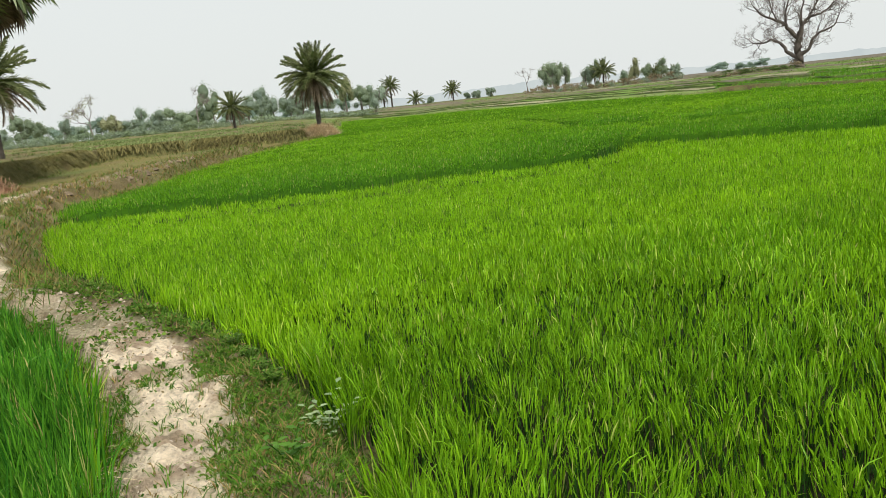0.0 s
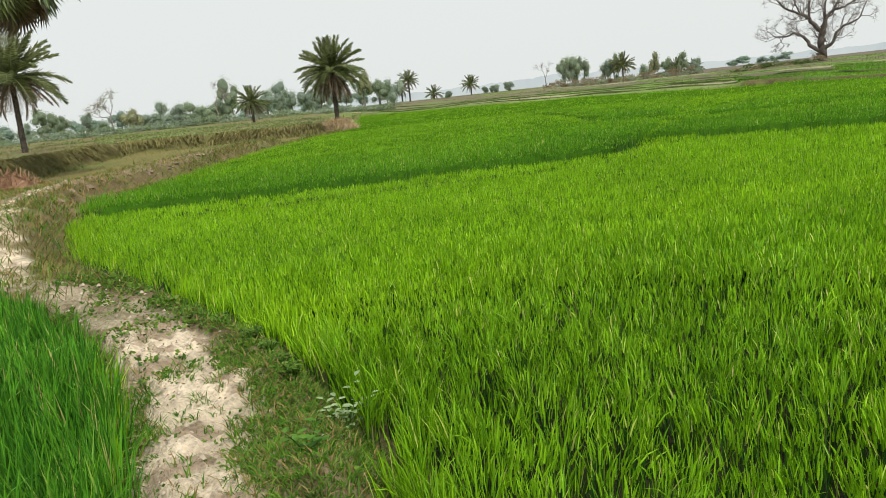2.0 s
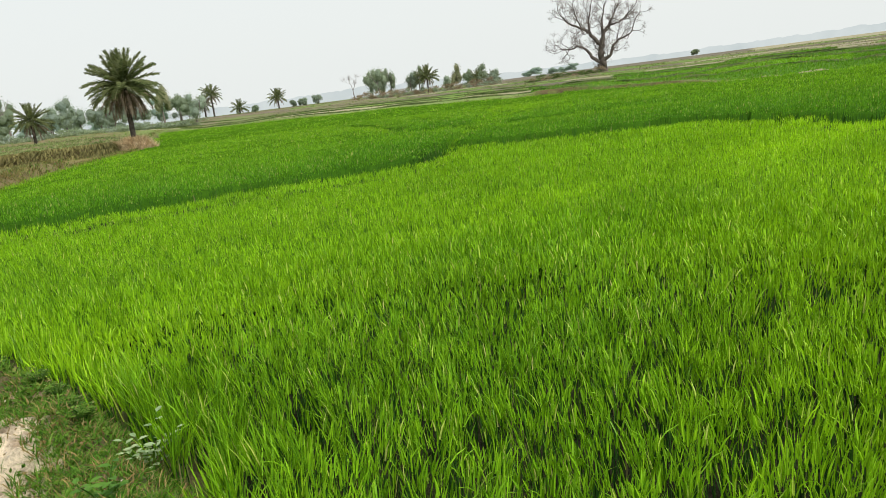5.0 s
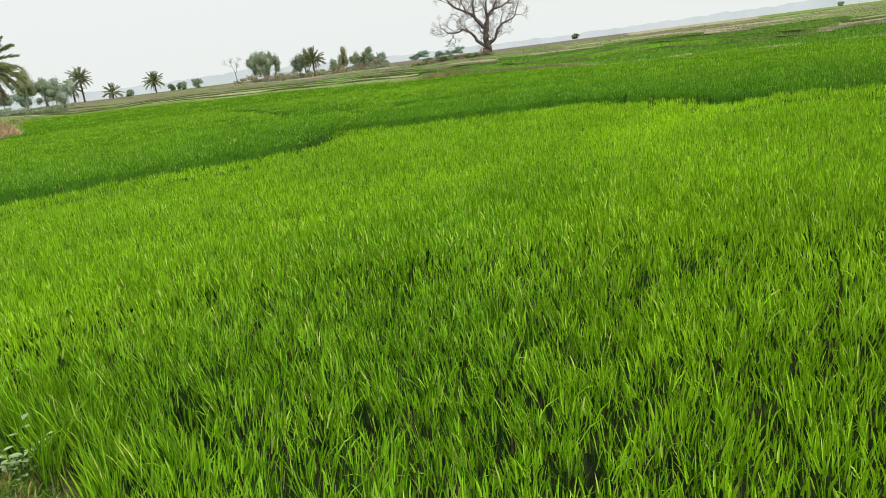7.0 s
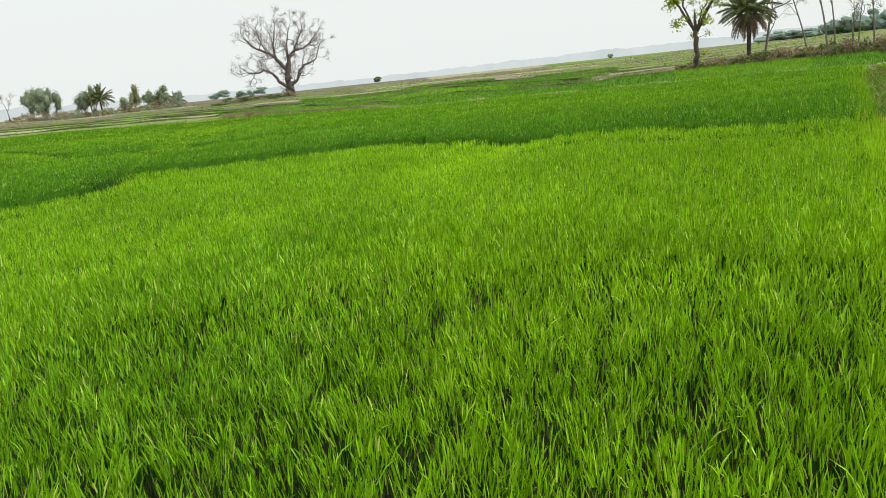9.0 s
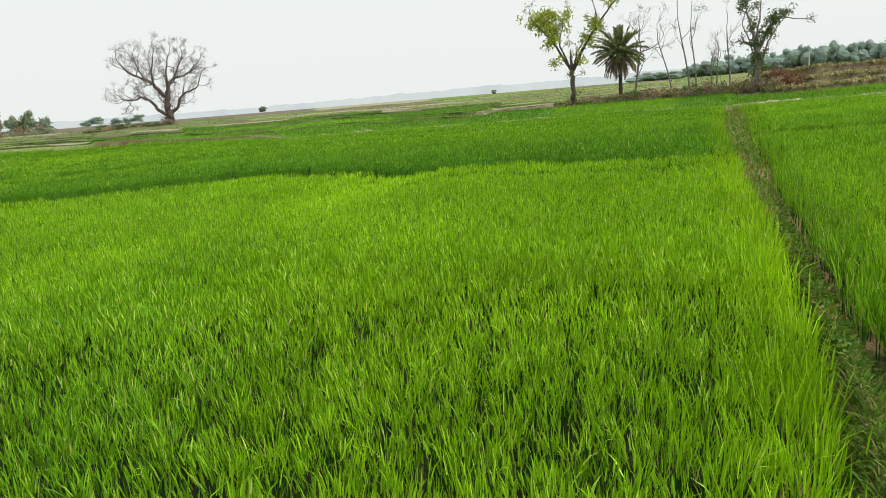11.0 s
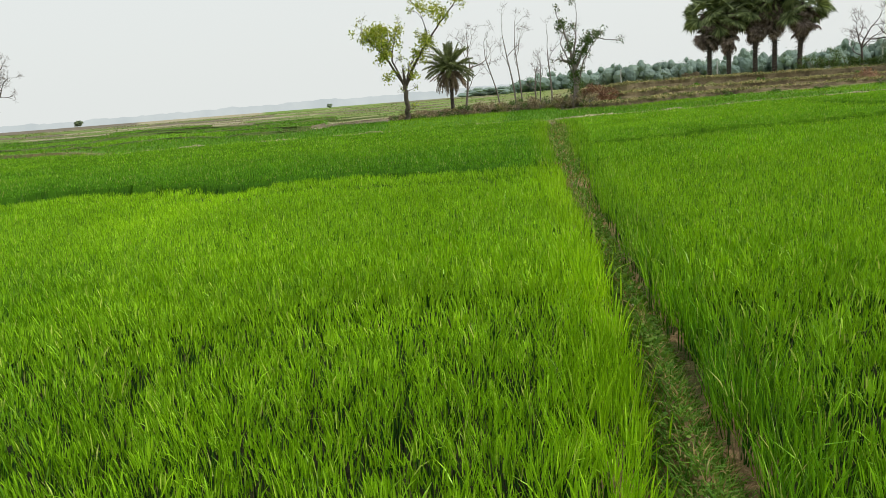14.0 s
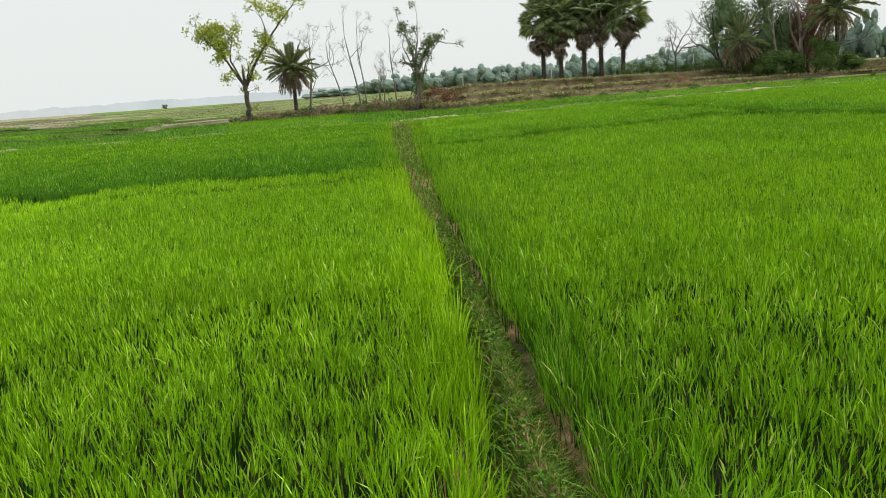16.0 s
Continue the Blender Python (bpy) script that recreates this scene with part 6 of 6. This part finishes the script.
def far_post(az, d, height):
    """A pale concrete post with a cross-arm."""
    ob = tree_root("utility_pole", az, d, 0, "pale concrete utility pole before the far wood", "pole", "far poles")
    g, arm = Geo(), Geo()
    tube(g, [(0, 0, 0), (0, 0, height * 0.5), (0, 0, height)], [0.16, 0.14, 0.11], 8)
    part("post", g, M_POLE, ob)
    tube(arm, [(-0.6, 0, height - 0.4), (0, 0, height - 0.4), (0.6, 0, height - 0.4)], [0.05, 0.05, 0.05], 4)
    part("cross_arm", arm, M_POLE, ob)


for az in (71.4, 78.1, 88.3):
    far_post(az, 225, 4.6)


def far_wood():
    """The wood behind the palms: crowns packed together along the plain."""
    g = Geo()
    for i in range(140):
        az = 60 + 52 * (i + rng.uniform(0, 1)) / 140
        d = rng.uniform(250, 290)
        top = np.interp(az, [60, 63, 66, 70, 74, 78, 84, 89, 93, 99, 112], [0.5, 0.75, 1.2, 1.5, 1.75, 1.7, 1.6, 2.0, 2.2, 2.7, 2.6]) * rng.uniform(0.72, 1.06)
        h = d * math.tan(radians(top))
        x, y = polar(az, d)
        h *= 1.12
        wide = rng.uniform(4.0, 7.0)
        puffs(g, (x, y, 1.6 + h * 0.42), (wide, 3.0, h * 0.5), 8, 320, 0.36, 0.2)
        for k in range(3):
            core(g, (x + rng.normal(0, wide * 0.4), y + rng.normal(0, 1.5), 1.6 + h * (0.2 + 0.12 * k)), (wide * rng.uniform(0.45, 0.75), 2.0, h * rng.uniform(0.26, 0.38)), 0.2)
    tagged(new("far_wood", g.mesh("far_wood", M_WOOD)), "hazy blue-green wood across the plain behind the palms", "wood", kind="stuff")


far_wood()


def backdrop():
    """Hazy low hills at the horizon: a strip that glows, with the haze in its colour."""
    m, n, l, b = base_nodes("glowing_haze_hills")
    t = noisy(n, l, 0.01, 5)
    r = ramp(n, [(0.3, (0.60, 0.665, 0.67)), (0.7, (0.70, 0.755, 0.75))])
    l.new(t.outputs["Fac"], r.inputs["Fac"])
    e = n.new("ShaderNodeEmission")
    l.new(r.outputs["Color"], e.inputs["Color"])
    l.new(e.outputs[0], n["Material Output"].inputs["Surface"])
    az = np.radians(np.arange(-60, 130, 0.12))
    deg = np.degrees(az)
    top = np.interp(deg, [-60, -36, -8, 2, 6, 12, 20, 30, 45, 55, 62, 70, 100, 130], [.6, .6, .5, .55, .75, .5, .35, .30, .42, .5, .6, .8, .8, .8])
    top = top * (0.75 + 0.5 * wavy(deg * 4, deg * 0, 6, 5)) + 0.16 * wavy(deg * 12, deg * 0, 5, 4)
    d = 2600
    x, y = d * np.sin(az), d * np.cos(az)
    g = Geo()
    k = len(az)
    i = np.arange(k - 1)
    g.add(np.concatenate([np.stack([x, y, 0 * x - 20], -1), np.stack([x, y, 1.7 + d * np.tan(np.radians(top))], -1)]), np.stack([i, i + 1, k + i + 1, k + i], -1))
    tagged(new("backdrop", g.mesh("backdrop", m)), "glowing strip of pale hills at the horizon, haze put into its colour", "hills", kind="structure")


backdrop()


# ---- weeds and clods of the near bunds ----
def bund_cover():
    """Short grass and weeds on the bunds, thin on the trodden clay."""
    grass, dry = Geo(), Geo()
    for d0, d1, step, count, width, h0 in ((0.9, 5.5, 0.03, 8, 0.0065, 0.065), (5.5, 12, 0.06, 7, 0.010, 0.07), (12, 32, 0.14, 8, 0.022, 0.12)):
        x, y = scatter(d0, d1, step)
        a, b, c = paddies(x, y)
        z, field, path, g = soil_height(x, y)
        bare = smooth01(0.40, 0.26, path + 0.3 * (wavy(x, y, 0.35) - 0.5)) * smooth01(0.74, 0.6, wavy(x + 9, y, 0.5, 4))
        thick = smooth01(0.38, 0.5, wavy(x, y + 20, 0.7)) + 1.3 * (x > 1.2) * (wavy(x, y, 0.4) > 0.40) + 0.75 * smooth01(0.35, 0.0, g) + 0.34
        keep = ~(a | b | c) & (rng.random(len(x)) < thick * (1 - 0.93 * bare) * np.where((x < -3) & (d0 > 5), 0.6 if d0 < 10 else 0.35, 1) * np.where(d0 > 5, 1 - bare * (x < 0), 1))
        x, y, z = x[keep], y[keep], z[keep]
        hx, hy = (np.repeat(k, count) + rng.normal(0, step * 0.4, len(k) * count) for k in (x, y))
        n = len(hx)
        zz = np.repeat(z, count) - 0.01
        h = h0 * rng.uniform(0.4, 1.5, n)
        brown = rng.random(n) < np.repeat(np.where(x < -3.5, 0.75, np.where(x > 1.2, 0.2, 0.24)), count)
        for geo, m in ((grass, ~brown), (dry, brown)):
            k = m.sum()
            blades(geo, np.column_stack([hx, hy])[m], zz[m], h[m], width, rng.uniform(0.3, 1.4, k), 2)
    tagged(new("bund_grass", grass.mesh("bund_grass", M_GRASS)), "short trodden green grass on the clay bunds", "grass", kind="stuff")
    tagged(new("dry_grass", dry.mesh("dry_grass", M_DRYGRASS)), "short withered grass on the clay bunds", "grass", kind="stuff")


bund_cover()


def dry_verges():
    """Withered grass along the terrace steps, field rims and strip borders of the plain."""
    dry, live = Geo(), Geo()
    for d0, d1, step, width, h0 in ((12, 36, 0.3, 0.025, 0.2), (36, 70, 0.5, 0.05, 0.24), (70, 150, 1.1, 0.10, 0.32)):
        x, y = scatter(d0, d1, step)
        a, b, c = paddies(x, y)
        z, field, path, g = soil_height(x, y)
        d, az = np.hypot(x, y), np.degrees(np.arctan2(x, y))
        n, u, size = parcels(x, y)
        k = 0.8 / d
        jump = smooth01(0.06, 0.2, outer_height(x * (1 + k), y * (1 + k)) - outer_height(x * (1 - k), y * (1 - k)))
        bank = line_dist(TERRACE, x, y)
        west = az < -8.6
        weight = np.where(west, (bank > 0) * np.maximum(jump, 0.6 * smooth01(0.12, 0.04, u)), 0.06 * jump * smooth01(34, 37, d))
        weight = np.maximum(weight, smooth01(1.6, 0.9, np.abs(bank - 0.5)) * west)
        weight = np.maximum(weight, 0.6 * smooth01(1.0, 0.4, g) * (d > 30))
        weight = np.maximum(weight, smooth01(1.5, 0.6, path) * (d < 37) * (x < -6) * 0.9)
        weight = np.maximum(weight, np.where((az > 68) | (az < -8), 0.12, 0.02) * ~is_green(x, y))
        keep = ~(a | b | c) & (rng.random(len(x)) < weight)
        x, y, z, az = x[keep], y[keep], z[keep], az[keep]
        hx, hy = (np.repeat(q, 8) + rng.normal(0, step * 0.35, len(q) * 8) for q in (x, y))
        m = len(hx)
        green = rng.random(m) < np.repeat(np.where(az < -8, 0.3, 0.18), 8)
        for geo, sel in ((dry, ~green), (live, green)):
            cnt = sel.sum()
            blades(geo, np.column_stack([hx, hy])[sel], np.repeat(z, 8)[sel] - 0.04, h0 * rng.uniform(0.4, 1.3, cnt), width, rng.uniform(0.2, 1.2, cnt), 1)
    for lip in LIPS:
        m = len(lip) * 5
        p = np.repeat(lip, 5, 0) + rng.normal(0, 0.22, (m, 3)) * [1, 1, 0.1]
        on = rng.random(m) < smooth01(0.35, 0.6, wavy(p[:, 0], p[:, 1], 1.5))
        p = p[on]
        green = rng.random(len(p)) < 0.55
        far = np.hypot(p[:, 0], p[:, 1])
        for geo, sel in ((dry, ~green), (live, green)):
            cnt = sel.sum()
            blades(geo, p[sel, :2], p[sel, 2] - 0.06, rng.uniform(0.1, 0.28, cnt), 0.0009 * far[sel], rng.uniform(0.2, 1.3, cnt), 1)
    tagged(new("dry_grass", dry.mesh("dry_grass", M_VERGE)), "withered tan grass along terrace steps and field rims", "grass", kind="stuff")
    tagged(new("bund_grass", live.mesh("bund_grass", M_GRASS)), "dull green tufts along terrace steps and field rims", "grass", kind="stuff")


M_VERGE = leaf_mat("verge_grass", (0.085, 0.11, 0.03), (0.32, 0.285, 0.145), 0.2, 0.8, clump=0.7)
dry_verges()


def herb(x, y, height, label, material, stems, leaf, per_stem, name="herb"):
    """A small broad-leaved weed: a few stems with leaves in whorls."""
    ob = empty(name, pose(x, y, ground_z(x, y) - 0.01), label, "weed", "weeds on the bund")
    wood, g = Geo(), Geo()
    for i in range(stems):
        a = i * 2.4 + rng.uniform(0, 0.8)
        e = np.array([math.cos(a) * height * 0.55, math.sin(a) * height * 0.55, height * rng.uniform(0.7, 1.1)]) * rng.uniform(0.6, 1)
        pts = np.array([e * 0.0, e * 0.5 + np.array([0, 0, 0.1 * height]), e])
        tube(wood, pts, [0.005, 0.004, 0.002], 4)
        t = np.linspace(0.3, 1, per_stem)
        p = np.stack([np.interp(t, [0, 0.5, 1], pts[:, k]) for k in range(3)], -1)
        b = np.arange(per_stem) * 2.1 + a
        d = np.stack([np.cos(b), np.sin(b), 0.25 + 0 * b], -1)
        s = np.stack([-np.sin(b), np.cos(b), 0 * b], -1)
        w = leaf * rng.uniform(0.7, 1.2, (per_stem, 1))
        v = np.stack([p, p + w * (0.35 * d + 0.28 * s + [0, 0, 0.06]), p + w * (0.75 * d + 0.2 * s), p + w * d - [0, 0, 0.1 * leaf], p + w * (0.75 * d - 0.2 * s), p + w * (0.35 * d - 0.28 * s + [0, 0, 0.06])], 1)
        k = np.arange(per_stem)[:, None] * 6
        g.add(v, np.concatenate([k + np.array([[0, 1, 2, 3]]), k + np.array([[0, 3, 4, 5]])]))
    tagged(part("stem", wood, M_GRASS, ob), kind="stuff")
    tagged(part("foliage", g, material, ob), kind="stuff")


herb(-0.78, 3.48, 0.27, "pale grey-green broad-leaved weed at the paddy's edge", M_HERB, 8, 0.05, 7)
herb(-0.84, 2.92, 0.17, "bright green broad-leaved weed on the bund", M_HERB2, 6, 0.055, 6)
for x, y, h in ((-1.60, 4.72, 0.16), (-1.42, 4.42, 0.17), (-1.25, 4.1, 0.17), (-1.12, 3.85, 0.14), (-1.72, 5.0, 0.18), (-2.05, 5.35, 0.15), (-2.5, 5.95, 0.14), (-1.35, 4.6, 0.15)):
    herb(x, y, h * 0.8, "olive-green creeping weed on the bund's shoulder", M_WEED, 14, 0.032, 9)


def low_weeds():
    """Small flat-leaved weeds and litter over the near bunds, and crumbs of dry clay on the trodden part."""
    g, litter, crumbs = Geo(), Geo(), Geo()
    x, y = scatter(1.0, 9.0, 0.028)
    a, b, c = paddies(x, y)
    z, field, path, gap = soil_height(x, y)
    bare = smooth01(0.40, 0.26, path + 0.35 * (wavy(x, y, 0.35) - 0.5)) * (x < 1.5)
    patch = 0.15 * (x > 1.2) + smooth01(0.42, 0.6, wavy(x + 3, y + 11, 0.45, 3)) + 0.5 * smooth01(0.3, 0.05, gap)
    weed = ~(a | b | c) & (rng.random(len(x)) < 0.7 * patch * (1 - 0.8 * bare))
    p = np.repeat(np.column_stack([x, y, z])[weed], 4, 0)
    p = p + rng.normal(0, 1, p.shape) * [0.018, 0.018, 0.008] + [0, 0, 0.018]
    leaves(g, p, np.where(np.hypot(p[:, 0], p[:, 1]) > 4.5, 0.038, 0.024), -0.2, 0.6, 0.5)
    dead = ~(a | b | c) & (rng.random(len(x)) < 0.22 * (1 - 0.5 * bare))
    p = np.column_stack([x, y, z])[dead]
    leaves(litter, p + [0, 0, 0.008], 0.03, 0.0, 0.3, 0.85)
    crumb = ~(a | b | c) & (rng.random(len(x)) < 0.13 * (0.25 + bare))
    p = np.column_stack([x, y, z])[crumb]
    n = len(p)
    r = np.minimum(0.004 + rng.exponential(0.006, n), 0.03)[:, None, None]
    octa = np.array([[1, 0, 0], [0, 1, 0], [-1, 0, 0], [0, -1, 0], [0.2, 0.1, 0.8], [0, 0, -0.7]])
    v = p[:, None] + r * octa[None] * rng.uniform(0.6, 1.3, (n, 6, 1))
    k = np.arange(n)[:, None] * 6
    crumbs.add(v, None, np.concatenate([k + np.array([f]) for f in ([0, 1, 4], [1, 2, 4], [2, 3, 4], [3, 0, 4])]))
    tagged(new("weeds", g.mesh("weeds", M_WEED)), "low flat-leaved green weeds on the clay bunds", "weeds", kind="stuff")
    tagged(new("leaf_litter", litter.mesh("leaf_litter", M_DRYGRASS)), "brown bits of dead leaf strewn on the bunds", "litter", kind="stuff")
    tagged(new("clay_crumbs", crumbs.mesh("clay_crumbs", M_CLAY)), "pale crumbs of dry clay on the footpath", "clay crumbs", kind="stuff")


low_weeds()

for i in range(26):
    az = 71 + 30 * (i + rng.uniform(0, 0.9)) / 26
    k = (0.0, 4.5, 9.0)[i % 3]
    shrub("scrub", az, np.interp(az, [66, 80, 100], [46.5, 51, 64]) + k, (rng.uniform(0.6, 1.5), 0.7, rng.uniform(0.2, 0.5)), "low dull green scrub on the terrace steps", (M_CREEPER, M_SCRUB, M_HERB2)[i % 3], 260, 0.09, group="scrub on the terrace steps", stems=3)
